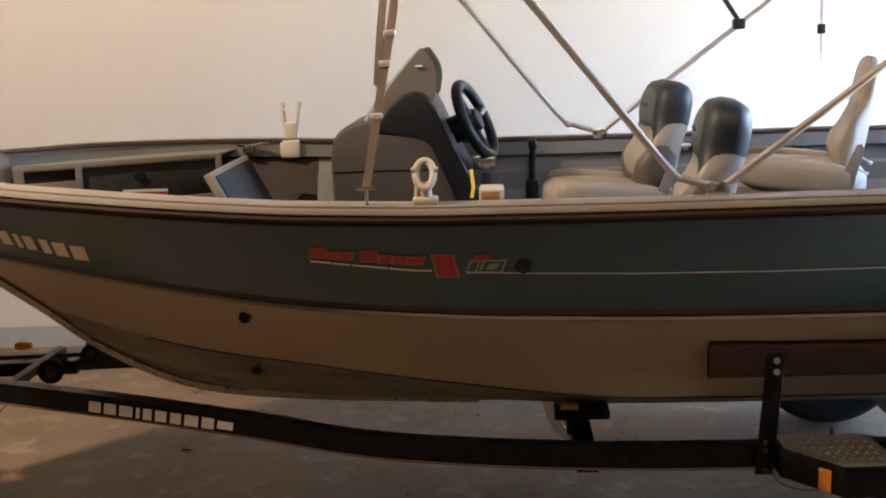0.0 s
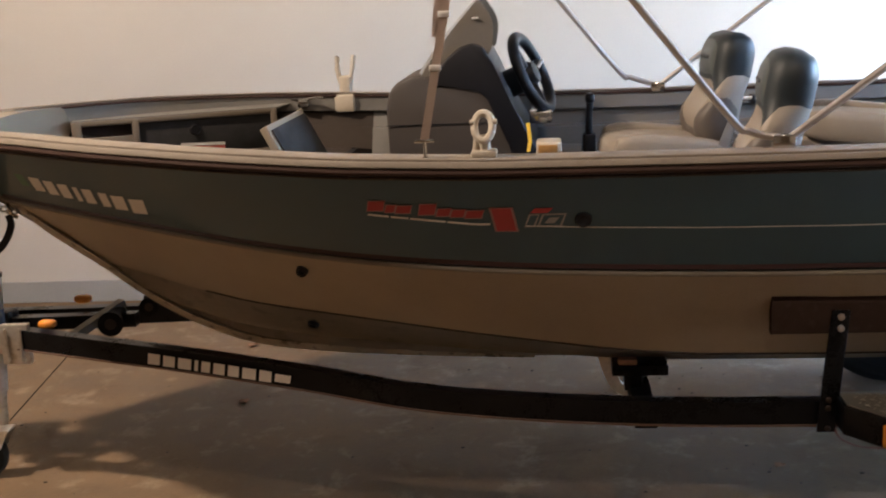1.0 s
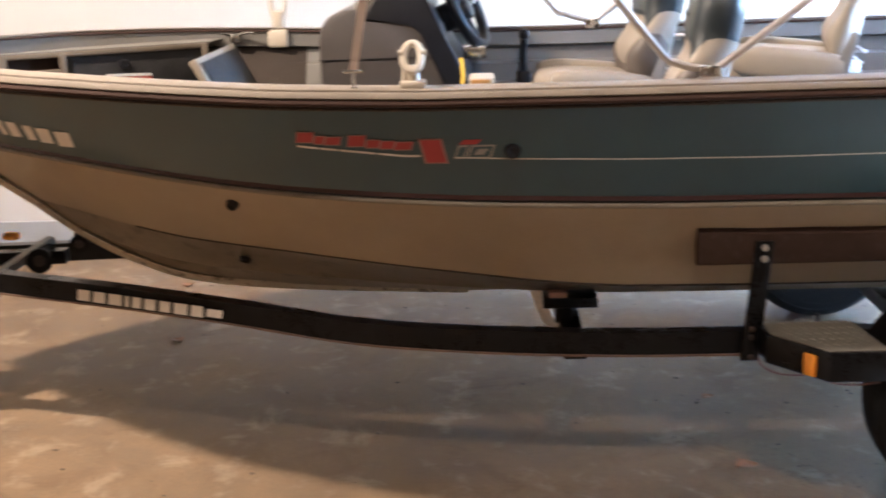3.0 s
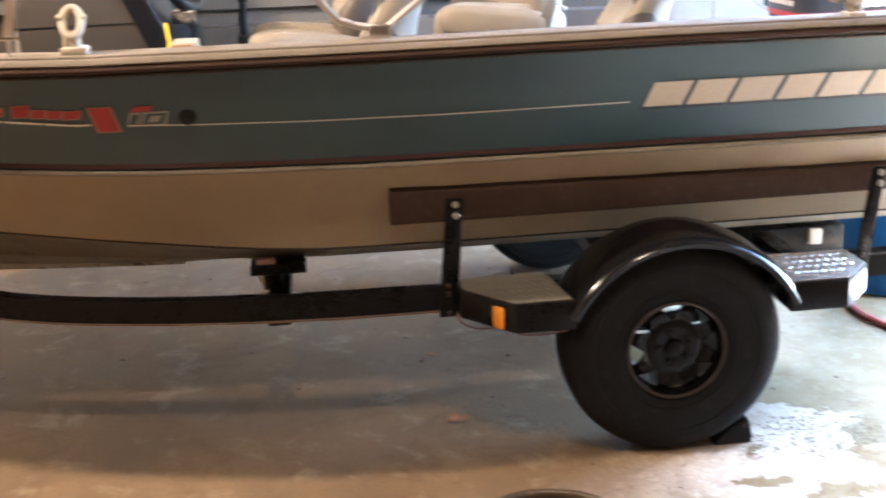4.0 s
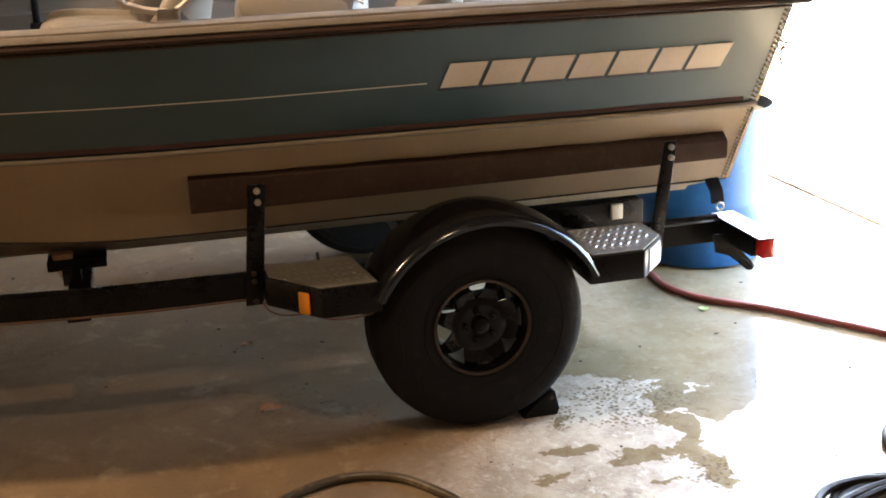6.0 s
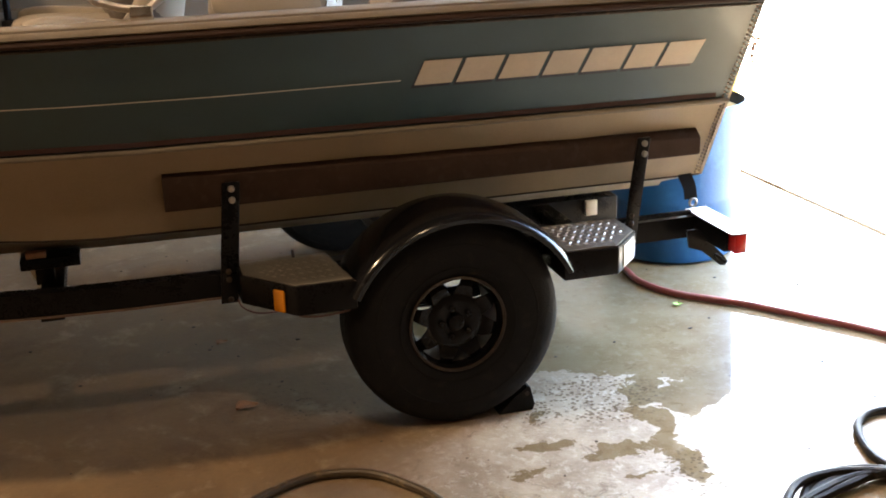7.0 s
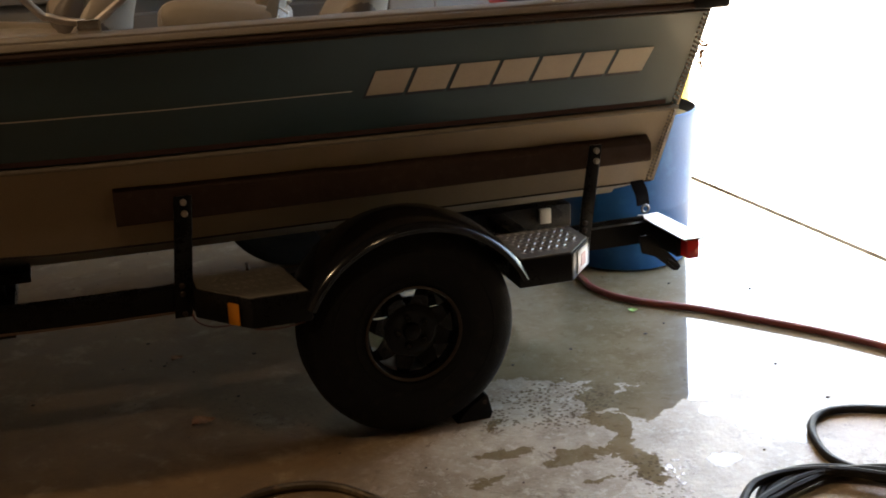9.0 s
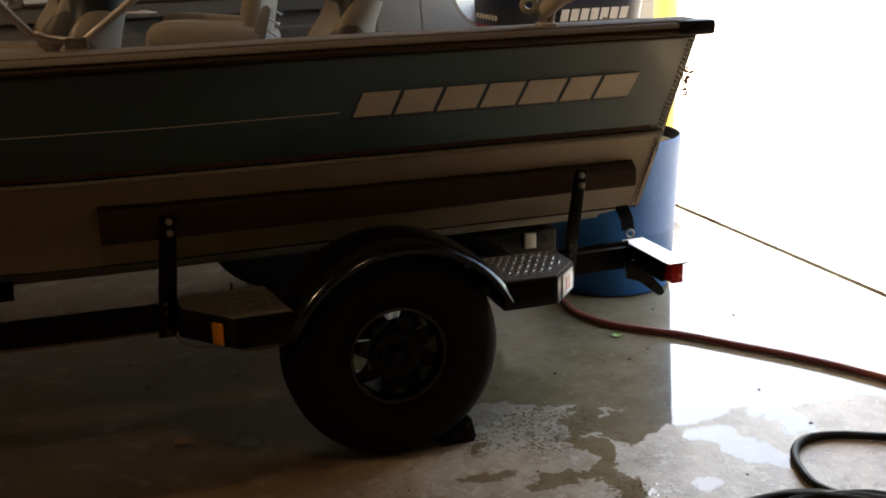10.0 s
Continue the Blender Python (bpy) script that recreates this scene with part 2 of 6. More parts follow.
BLACK_PLASTIC = mat("black_plastic", (0.007, 0.007, 0.009), 0.45, 0.0, 0.2, 12.0, 0.05, 200, spec=0.28)
SMOKED = mat("smoked_windscreen", (0.14, 0.125, 0.105), 0.14, 0.0, 0.08, 3.0, 0.0, alpha=0.82)
PALE_METAL = mat("bright_buckle_metal", (0.78, 0.76, 0.72), 0.32, 0.35, 0.08, 30.0, 0.02)
WHITE_PLASTIC = mat("cream_white_plastic", (0.44, 0.39, 0.31), 0.4, 0.0, 0.08, 12.0, 0.03)
CHROME = mat("polished_steel", (0.68, 0.66, 0.62), 0.18, 1.0, 0.10, 20.0, 0.02)
ALU_TUBE = mat("anodised_tube", (0.50, 0.46, 0.43), 0.34, 0.75, 0.08, 16.0, 0.02)
STRAP_TAN = mat("tan_webbing", (0.33, 0.25, 0.20), 0.85, 0.0, 0.10, 20.0, 0.4, 400)
GALV = mat("galvanised_steel", (0.54, 0.51, 0.46), 0.33, 0.75, 0.22, 14.0, 0.05, 80, worn=(0.30, 0.25, 0.17))
TRAILER = mat("black_trailer_paint", (0.006, 0.006, 0.007), 0.28, 0.0, 0.3, 6.0, 0.03, 160, spec=0.16, worn=(0.010, 0.009, 0.008), worn_amount=0.15)
HINGE = mat("dull_hinge_steel", (0.26, 0.25, 0.235), 0.42, 0.5, 0.12, 16.0, 0.04)
TREAD_LUG = mat("worn_tread_lug", (0.55, 0.52, 0.46), 0.34, 0.6, 0.1, 20.0, 0.03)
TREAD = mat("diamond_tread_metal", (0.185, 0.172, 0.15), 0.55, 0.35, 0.18, 10.0, 0.1, 90)
RUBBER = mat("tyre_rubber", (0.009, 0.009, 0.010), 0.80, 0.0, 0.3, 9.0, 0.25, 220, spec=0.15, worn=(0.02, 0.017, 0.015))
RIM_BLACK = mat("black_wheel_paint", (0.005, 0.005, 0.006), 0.24, 0.0, 0.25, 10.0, 0.05, 140, spec=0.16)
BARREL = mat("dull_barrel_steel", (0.15, 0.145, 0.135), 0.5, 0.3, 0.25, 16.0, 0.05)
# darker copy of the lug metal, for the front step's flatter light
LUG_SHADED = mat("shaded_tread_lug", (0.24, 0.225, 0.19), 0.45, 0.5, 0.2, 20.0, 0.03)
FENDER = mat("glossy_fender_paint", (0.005, 0.005, 0.006), 0.16, 0.0, 0.25, 6.0, 0.03, 160, spec=0.26, worn=(0.016, 0.013, 0.011), worn_amount=0.3)
CHINE_SHADE = mat("chine_shade_paint", (0.030, 0.023, 0.019), 0.6, 0.0, 0.2, 10.0, 0.05, spec=0.2)
RIM_LIP = mat("rusty_rim_lip", (0.032, 0.022, 0.017), 0.65, 0.2, 0.3, 20.0, 0.15, 120, worn=(0.12, 0.07, 0.042))
AMBER = mat("amber_lens", (0.72, 0.27, 0.02), 0.2, 0.0, 0.08, 20.0, 0.05)
RED_LENS = mat("red_lens", (0.55, 0.02, 0.02), 0.18, 0.0, 0.1, 20.0, 0.05)
REFLECTOR = mat("pale_reflector", (0.72, 0.66, 0.60), 0.3, 0.0, 0.06, 14.0, 0.02)
BLUE = mat("blue_drum_plastic", (0.006, 0.060, 0.170), 0.5, 0.0, 0.14, 4.0, 0.06, 90, worn=(0.014, 0.10, 0.22), worn_amount=0.4, spec=0.25)
DRUM_IN = mat("cream_drum_liner", (0.62, 0.55, 0.40), 0.55, 0.0, 0.12, 6.0, 0.04)
YELLOW = mat("yellow_bollard_paint", (0.85, 0.58, 0.06), 0.45, 0.0, 0.10, 5.0, 0.05, worn=(0.6, 0.40, 0.06))
RED_HOSE = mat("red_rubber_hose", (0.22, 0.045, 0.032), 0.5, 0.0, 0.16, 8.0, 0.15, 200)
BLACK_HOSE = mat("black_rubber_hose", (0.010, 0.009, 0.008), 0.55, 0.0, 0.3, 10.0, 0.12, 180, worn=(0.045, 0.034, 0.02), spec=0.15)
BROWN_HOSE = mat("brown_rubber_hose", (0.045, 0.03, 0.014), 0.34, 0.0, 0.3, 10.0, 0.12, 180, worn=(0.14, 0.10, 0.05))
WALL_CREAM = mat("cream_wall_paint", (0.39, 0.362, 0.32), 0.6, 0.0, 0.05, 1.2, 0.05, 90)
WALL_BOARD = mat("pale_board_wall", (0.36, 0.325, 0.28), 0.75, 0.0, 0.2, 2.0, 0.1, 40)
WALL_DARK = mat("unseen_wall_brown", (0.10, 0.08, 0.06), 0.75, 0.0, 0.2, 2.0, 0.1, 40)
WALL_GREY = mat("grey_skirting_paint", (0.24, 0.235, 0.225), 0.6, 0.0, 0.10, 3.0, 0.06, 90)
CEILING = mat("unseen_ceiling_dark", (0.055, 0.048, 0.04), 0.7, 0.0, 0.04, 1.5, 0.05, 90)
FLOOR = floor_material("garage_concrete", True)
DRIVE = floor_material("driveway_concrete", False, (0.46, 0.43, 0.38))
GROUND = mat("gravel_ground", (0.34, 0.31, 0.26), 0.9, 0.0, 0.2, 0.6, 0.3, 30)
LEAF_BROWN = mat("dry_leaf", (0.20, 0.09, 0.035), 0.7, 0.0, 0.3, 60.0, 0.1)
LEAF_GREEN = mat("fresh_leaf", (0.25, 0.42, 0.08), 0.6, 0.0, 0.2, 60.0, 0.1)
DIRT = mat("dark_grit", (0.05, 0.04, 0.03), 0.8, 0.0, 0.3, 60.0, 0.1)
JOINT = mat("joint_filler", (0.010, 0.009, 0.008), 0.95, 0.0, 0.2, 30.0, 0.2, spec=0.05)
BULB = bpy.data.materials.new("lit_bulb")
BULB.use_nodes = True
BULB.node_tree.nodes["Principled BSDF"].inputs["Emission Color"].default_value = (1, 0.7, 0.42, 1)
BULB.node_tree.nodes["Principled BSDF"].inputs["Emission Strength"].default_value = 8.0
PAPER_RED = mat("red_printed_card", (0.52, 0.09, 0.05), 0.5, 0.0, 0.08, 20.0, 0.0)
COWL_BLUE = mat("navy_cowl_band", (0.018, 0.022, 0.045), 0.3, 0.0, 0.12, 10.0, 0.02, coat=0.3)
COWL_DARK = mat("dark_cowl_band", (0.03, 0.031, 0.036), 0.35, 0.0, 0.1, 10.0, 0.02)

# ---- shape helpers ----
def thing(name, at, label, category, group="", kind=""):
    ob = new(name)
    ob.matrix_basis = Matrix.Translation(at)
    ob.empty_display_size = 0.1
    return tagged(ob, label, category, group, kind)


def mesh_of(name, bm, material, smooth=35):
    bmesh.ops.recalc_face_normals(bm, faces=bm.faces)
    data = bpy.data.meshes.new(name)
    bm.to_mesh(data)
    bm.free()
    data.materials.append(material)
    if smooth:
        data.shade_smooth()
        data.set_sharp_from_angle(angle=radians(smooth))
    return data


def part(name, bm, material, parent, label="", smooth=35):
    """One mesh, given in world coordinates, under a thing (Empty) or under a part."""
    ob = new(name, mesh_of(name, bm, material, smooth))
    ob.parent = parent
    if parent.type == "EMPTY":
        ob.matrix_parent_inverse = parent.matrix_basis.inverted()
    if label:
        ob["label"] = label
    return ob


def solid(name, bm, material, label, category, kind="", group="", smooth=35):
    return tagged(new(name, mesh_of(name, bm, material, smooth)), label, category, group, kind)


def box(bm, lo, hi, bevel=0.0, m=None, seg=2):
    c = [(a + b) / 2 for a, b in zip(lo, hi)]
    d = [max(1e-5, b - a) for a, b in zip(lo, hi)]
    made = bmesh.ops.create_cube(bm, size=1, matrix=(m or Matrix()) @ Matrix.LocRotScale(c, None, d))["verts"]
    if bevel:
        edges = list({e for v in made for e in v.link_edges})
        bmesh.ops.bevel(bm, geom=edges, offset=bevel, segments=seg, profile=0.5, affect="EDGES")
    return bm


def boxed(lo, hi, bevel=0.0, m=None, seg=2):
    return box(bmesh.new(), lo, hi, bevel, m, seg)


def loft(bm, rows, closed=False, cap=False):
    """Faces between rows of points, all of the same count; closed: each row is a ring."""
    vs = [[bm.verts.new(p) for p in r] for r in rows]
    n = len(rows[0])
    for a, b in zip(vs, vs[1:]):
        for k in range(n if closed else n - 1):
            q = (a[k], a[(k + 1) % n], b[(k + 1) % n], b[k])
            if len({tuple(v.co) for v in q}) > 2:
                try:
                    bm.faces.new(q)
                except ValueError:
                    pass
    if cap:
        for r in (vs[0], vs[-1]):
            try:
                bm.faces.new(r)
            except ValueError:
                pass
    bmesh.ops.remove_doubles(bm, verts=[v for r in vs for v in r], dist=1e-5)
    return bm


def smooth_path(pts, steps=8, closed=False):
    """Catmull-Rom through the points."""
    p = [Vector(q) for q in pts]
    out, n = [], len(p)
    for i in range(n if closed else n - 1):
        a, b, c, d = (p[(i + k) % n] if closed else p[min(max(i + k, 0), n - 1)] for k in (-1, 0, 1, 2))
        for s in range(steps):
            t = s / steps
            out.append(0.5 * (2 * b + (c - a) * t + (2 * a - 5 * b + 4 * c - d) * t * t + (3 * b - a - 3 * c + d) * t ** 3))
    if not closed:
        out.append(p[-1])
    return out


def sweep(bm, pts, section, closed=False, up=(0, 0, 1)):
    """A section of (across, up) points carried along a path."""
    p = [Vector(q) for q in pts]
    n, rows = len(p), []
    for i, q in enumerate(p):
        a = p[(i - 1) % n] if closed or i else q
        b = p[(i + 1) % n] if closed or i < n - 1 else q
        way = (b - a).normalized()
        side = way.cross(Vector(up))
        side = side.normalized() if side.length > 1e-4 else Vector((1, 0, 0))
        top = side.cross(way)
        rows.append([q + side * u + top * v for u, v in section])
    if closed:
        rows.append(rows[0])
    return loft(bm, rows, True, not closed)


def ring(r, n=10):
    return [(r * math.cos(2 * math.pi * k / n), r * math.sin(2 * math.pi * k / n)) for k in range(n)]


def tube(bm, pts, r, n=10, closed=False, up=(0, 0, 1)):
    return sweep(bm, pts, ring(r, n), closed, up)


def rect(w, h):
    return [(-w / 2, -h / 2), (w / 2, -h / 2), (w / 2, h / 2), (-w / 2, h / 2)]


def lathe(bm, profile, m=None, n=32):
    """A profile of (radius, height) turned about the z axis of m."""
    m = m or Matrix()
    rows = [[m @ Vector((r * math.cos(2 * math.pi * k / n), r * math.sin(2 * math.pi * k / n), h)) for k in range(n)] for r, h in profile]
    return loft(bm, rows, True)


def prism(bm, outline, y0, y1, bevel=0.0):
    """An outline of (x, z) points made solid from y0 to y1."""
    lo = [bm.verts.new((x, y0, z)) for x, z in outline]
    hi = [bm.verts.new((x, y1, z)) for x, z in outline]
    n = len(outline)
    made = [bm.faces.new(lo), bm.faces.new(hi)]
    for k in range(n):
        made.append(bm.faces.new((lo[k], lo[(k + 1) % n], hi[(k + 1) % n], hi[k])))
    if bevel:
        bmesh.ops.bevel(bm, geom=list({e for f in made for e in f.edges}), offset=bevel, segments=2, profile=0.5, affect="EDGES")
    return bm


def plate(bm, outline, z0, z1, bevel=0.0):
    """An outline of (x, y) points made solid from z0 to z1."""
    lo = [bm.verts.new((x, y, z0)) for x, y in outline]
    hi = [bm.verts.new((x, y, z1)) for x, y in outline]
    n = len(outline)
    made = [bm.faces.new(lo), bm.faces.new(hi)]
    for k in range(n):
        made.append(bm.faces.new((lo[k], lo[(k + 1) % n], hi[(k + 1) % n], hi[k])))
    if bevel:
        bmesh.ops.bevel(bm, geom=list({e for f in made for e in f.edges}), offset=bevel, segments=2, profile=0.5, affect="EDGES")
    return bm


def pillow(bm, centre, half, m=None, e=0.45, n=24, k=14):
    """A stuffed box: a superellipsoid."""
    m = m or Matrix()
    pw = lambda v: math.copysign(abs(v) ** e, v)
    rows = []
    for i in range(k + 1):
        a = -math.pi / 2 + math.pi * i / k
        rows.append([m @ Vector((centre[0] + half[0] * pw(math.cos(a)) * pw(math.cos(2 * math.pi * j / n)),
                                 centre[1] + half[1] * pw(math.cos(a)) * pw(math.sin(2 * math.pi * j / n)),
                                 centre[2] + half[2] * pw(math.sin(a)))) for j in range(n)])
    return loft(bm, rows, True)


def rod(bm, a, b, r, n=12):
    way = Vector(b) - Vector(a)
    up = (0, 0, 1) if abs(way.normalized().z) < 0.95 else (0, 1, 0)
    return tube(bm, [a, b], r, n, up=up)


def axis_to(way):
    return Vector((0, 0, 1)).rotation_difference(Vector(way)).to_matrix().to_4x4()


def bolt(bm, at, way=(0, -1, 0), r=0.011, h=0.008):
    m = Matrix.Translation(at) @ axis_to(way)
    lathe(bm, [(r, 0), (r, h * 0.6), (r * 0.7, h), (0, h)], m, 8)
    return bm


# ---- the garage ----
DOOR_X, WALL_Y, BACK_X, FRONT_Y, TOP = 2.32, 3.46, -8.5, -7.0, 4.19
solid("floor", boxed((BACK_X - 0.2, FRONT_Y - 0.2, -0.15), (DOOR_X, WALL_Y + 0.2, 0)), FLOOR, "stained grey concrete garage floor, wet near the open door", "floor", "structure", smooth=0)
solid("driveway", boxed((DOOR_X + 0.050, -9, -0.15), (14, 12, -0.004)), DRIVE, "pale concrete driveway outside the open door", "driveway", "structure", smooth=0)
solid("joint", boxed((DOOR_X - 0.002, -9, -0.14), (DOOR_X + 0.054, 12, -0.022)), JOINT, "dark joint between floor slab and driveway", "joint", "structure", smooth=0)
bm = bmesh.new()
loft(bm, [[(x * 600, y * 600, -0.03) for x in (-1, -0.03, 0.03, 1)] for y in (-1, -0.03, 0.03, 1)])
solid("ground", bm, GROUND, "pale gravelly open ground beyond the driveway", "ground", "structure", smooth=0)
solid("wall_back", boxed((BACK_X, WALL_Y, 0.13), (DOOR_X, WALL_Y + 0.15, TOP)), WALL_CREAM, "plain cream painted garage wall behind the boat", "wall", "structure", smooth=0)
solid("baseboard", boxed((BACK_X, WALL_Y - 0.012, 0), (DOOR_X, WALL_Y + 0.15, 0.13), 0.004), WALL_GREY, "grey painted skirting along the foot of the wall", "skirting", "structure", smooth=0)
solid("wall_end", boxed((BACK_X - 0.15, FRONT_Y, 0), (BACK_X, WALL_Y + 0.15, TOP)), WALL_BOARD, "plain cream end wall of the garage", "wall", "structure", smooth=0)
# unseen wall closing the room; dark colour keeps fill and reflections low
solid("wall_front", boxed((BACK_X - 0.15, FRONT_Y - 0.15, 0), (DOOR_X, FRONT_Y, TOP)), WALL_DARK, "plain unseen side wall, dark to cut bounce light", "wall", "structure", smooth=0)
OPEN_LO, OPEN_HI, LINTEL = 0.05, 2.72, 2.75
bm = boxed((DOOR_X - 0.15, OPEN_HI, 0), (DOOR_X, WALL_Y, TOP))
box(bm, (DOOR_X - 0.15, FRONT_Y, 0), (DOOR_X, OPEN_LO, TOP))
box(bm, (DOOR_X - 0.15, OPEN_LO, LINTEL), (DOOR_X, OPEN_HI, TOP))
solid("wall_door", bm, WALL_CREAM, "cream garage wall with a wide open doorway", "wall", "structure", smooth=0)
bm = boxed((DOOR_X - 0.17, OPEN_HI - 0.015, 0), (DOOR_X + 0.02, OPEN_HI + 0.05, LINTEL), 0.004)
box(bm, (DOOR_X - 0.17, OPEN_LO - 0.05, 0), (DOOR_X + 0.02, OPEN_LO + 0.015, LINTEL), 0.004)
solid("door_trim", bm, DECK_TAN, "cream timber jambs of the garage doorway", "trim", "structure", smooth=0)
# ceiling is out of view; coloured dark to reduce bounce onto the floor
solid("ceiling", boxed((BACK_X - 0.15, FRONT_Y - 0.15, TOP), (DOOR_X, WALL_Y + 0.15, TOP + 0.12)), CEILING, "plain unseen garage ceiling, dark to cut bounce light", "ceiling", "structure", smooth=0)
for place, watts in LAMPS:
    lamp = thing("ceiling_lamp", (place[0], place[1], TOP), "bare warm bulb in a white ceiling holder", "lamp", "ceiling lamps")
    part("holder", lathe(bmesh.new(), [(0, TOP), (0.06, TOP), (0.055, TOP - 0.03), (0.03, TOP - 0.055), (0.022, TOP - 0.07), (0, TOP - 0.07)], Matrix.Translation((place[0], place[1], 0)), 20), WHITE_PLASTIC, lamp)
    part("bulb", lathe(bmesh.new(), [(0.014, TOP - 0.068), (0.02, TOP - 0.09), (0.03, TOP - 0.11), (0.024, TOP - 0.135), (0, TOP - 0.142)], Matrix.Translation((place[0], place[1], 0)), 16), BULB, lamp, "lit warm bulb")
# yellow bollard by the doorway
post = thing("bollard", (3.275, 4.229, 0), "yellow painted steel bollard beside the doorway", "bollard")
part("tube", lathe(bmesh.new(), [(0.094, -0.03), (0.094, 1.30), (0.087, 1.36), (0.05, 1.395), (0, 1.40)], Matrix.Translation((3.275, 4.229, 0)), 24), YELLOW, post)
# ---- the boat: hull lines, bow towards -x, centre line y = 1 ----
YC = 1.0


def taper(x, full, start, end, power):
    return full * (1 - min(1, max(0, (start - x) / (start - end))) ** power)


def line(x, table):
    return float(np.interp(x, [a for a, _ in table], [b for _, b in table]))


def gun_b(x):
    return taper(x, 0.97, -1.5, -3.75, 2.7) - 0.03 * max(0, (x + 0.3) / 1.4) ** 2


def gun_z(x):
    return line(x, [(-3.75, 1.322), (-3.4, 1.322), (-3.05, 1.321), (-2.6, 1.303), (-2.3, 1.287), (-2.0, 1.270), (-1.6, 1.257), (-1.0, 1.253), (0, 1.254), (1.05, 1.246)])


def knuckle_b(x):
    return taper(x, 0.785, -1.3, -3.46, 2.3) - 0.02 * max(0, (x + 0.3) / 1.4) ** 2


def knuckle_z(x):
    return line(x, [(-3.46, 1.064), (-3.16, 1.054), (-3.02, 1.047), (-2.77, 1.030), (-2.55, 1.009), (-2.35, 0.989), (-2.17, 0.971), (-1.99, 0.956), (-1.73, 0.939), (-1.49, 0.926), (-1.17, 0.914), (-0.86, 0.906), (-0.2, 0.902), (1.0, 0.894)])


def chine_b(x):
    return taper(x, 0.62, -1.0, -3.1, 1.9)


def chine_z(x):
    return line(x, [(-3.1, 0.81), (-2.93, 0.79), (-2.68, 0.751), (-2.45, 0.722), (-2.25, 0.710), (-2.05, 0.698), (-1.86, 0.683), (-1.67, 0.666), (-1.5, 0.652), (-1.33, 0.635), (-1.16, 0.620), (-0.99, 0.610), (-0.6, 0.605), (1.0, 0.606)])


def keel_z(x):
    return line(x, [(-3.1, 0.81), (-3.07, 0.785), (-2.97, 0.708), (-2.87, 0.640), (-2.77, 0.583), (-2.66, 0.533), (-2.56, 0.497), (-2.45, 0.473), (-2.34, 0.458), (-2.13, 0.440), (-1.82, 0.424), (-1.5, 0.412), (-1.0, 0.408), (1.0, 0.41)])


def hull_b(x, z):
    """Half-breadth of the hull at a height."""
    zs = [keel_z(x), chine_z(x), knuckle_z(x), gun_z(x)]
    if x < -3.05 or z >= zs[2]:
        f = (z - zs[2]) / (zs[3] - zs[2])
        return max(0.0, knuckle_b(x) + (gun_b(x) - knuckle_b(x)) * f)
    if z >= zs[1]:
        return chine_b(x) + (knuckle_b(x) - chine_b(x)) * (z - zs[1]) / (zs[2] - zs[1])
    return max(0.0, chine_b(x) * (z - zs[0]) / max(1e-3, zs[1] - zs[0]))


def stations(start, end, n=60):
    return [start + (end - start) * (i / n) for i in range(n + 1)]


def row(side, start, end, b, z, n=60, db=0.0, dz=0.0):
    return [(x, YC + side * max(0.0, b(x) + db) , z(x) + dz) for x in stations(start, end, n)]


GUN, KNU, CHI, KEE = (1.015, -3.75), (0.990, -3.46), (0.98, -3.1), (0.98, -3.1)


def upper_point(x, f, side=-1, out=0.0):
    """On the green panel: f from 0 at the gunwale to 1 at the knuckle line."""
    s = (1.015 - x) / (1.015 + 3.75)
    for _ in range(4):
        xa, xb = GUN[0] + (GUN[1] - GUN[0]) * s, KNU[0] + (KNU[1] - KNU[0]) * s
        s += (xa * (1 - f) + xb * f - x) / 4.6
    xa, xb = GUN[0] + (GUN[1] - GUN[0]) * s, KNU[0] + (KNU[1] - KNU[0]) * s
    a = Vector((xa, YC + side * (gun_b(xa) - 0.02), gun_z(xa) - 0.028))
    b = Vector((xb, YC + side * knuckle_b(xb), knuckle_z(xb)))
    p = a.lerp(b, f)
    return p + Vector((0, side * (out + 0.006 * (1 - abs(2 * f - 1))), 0))


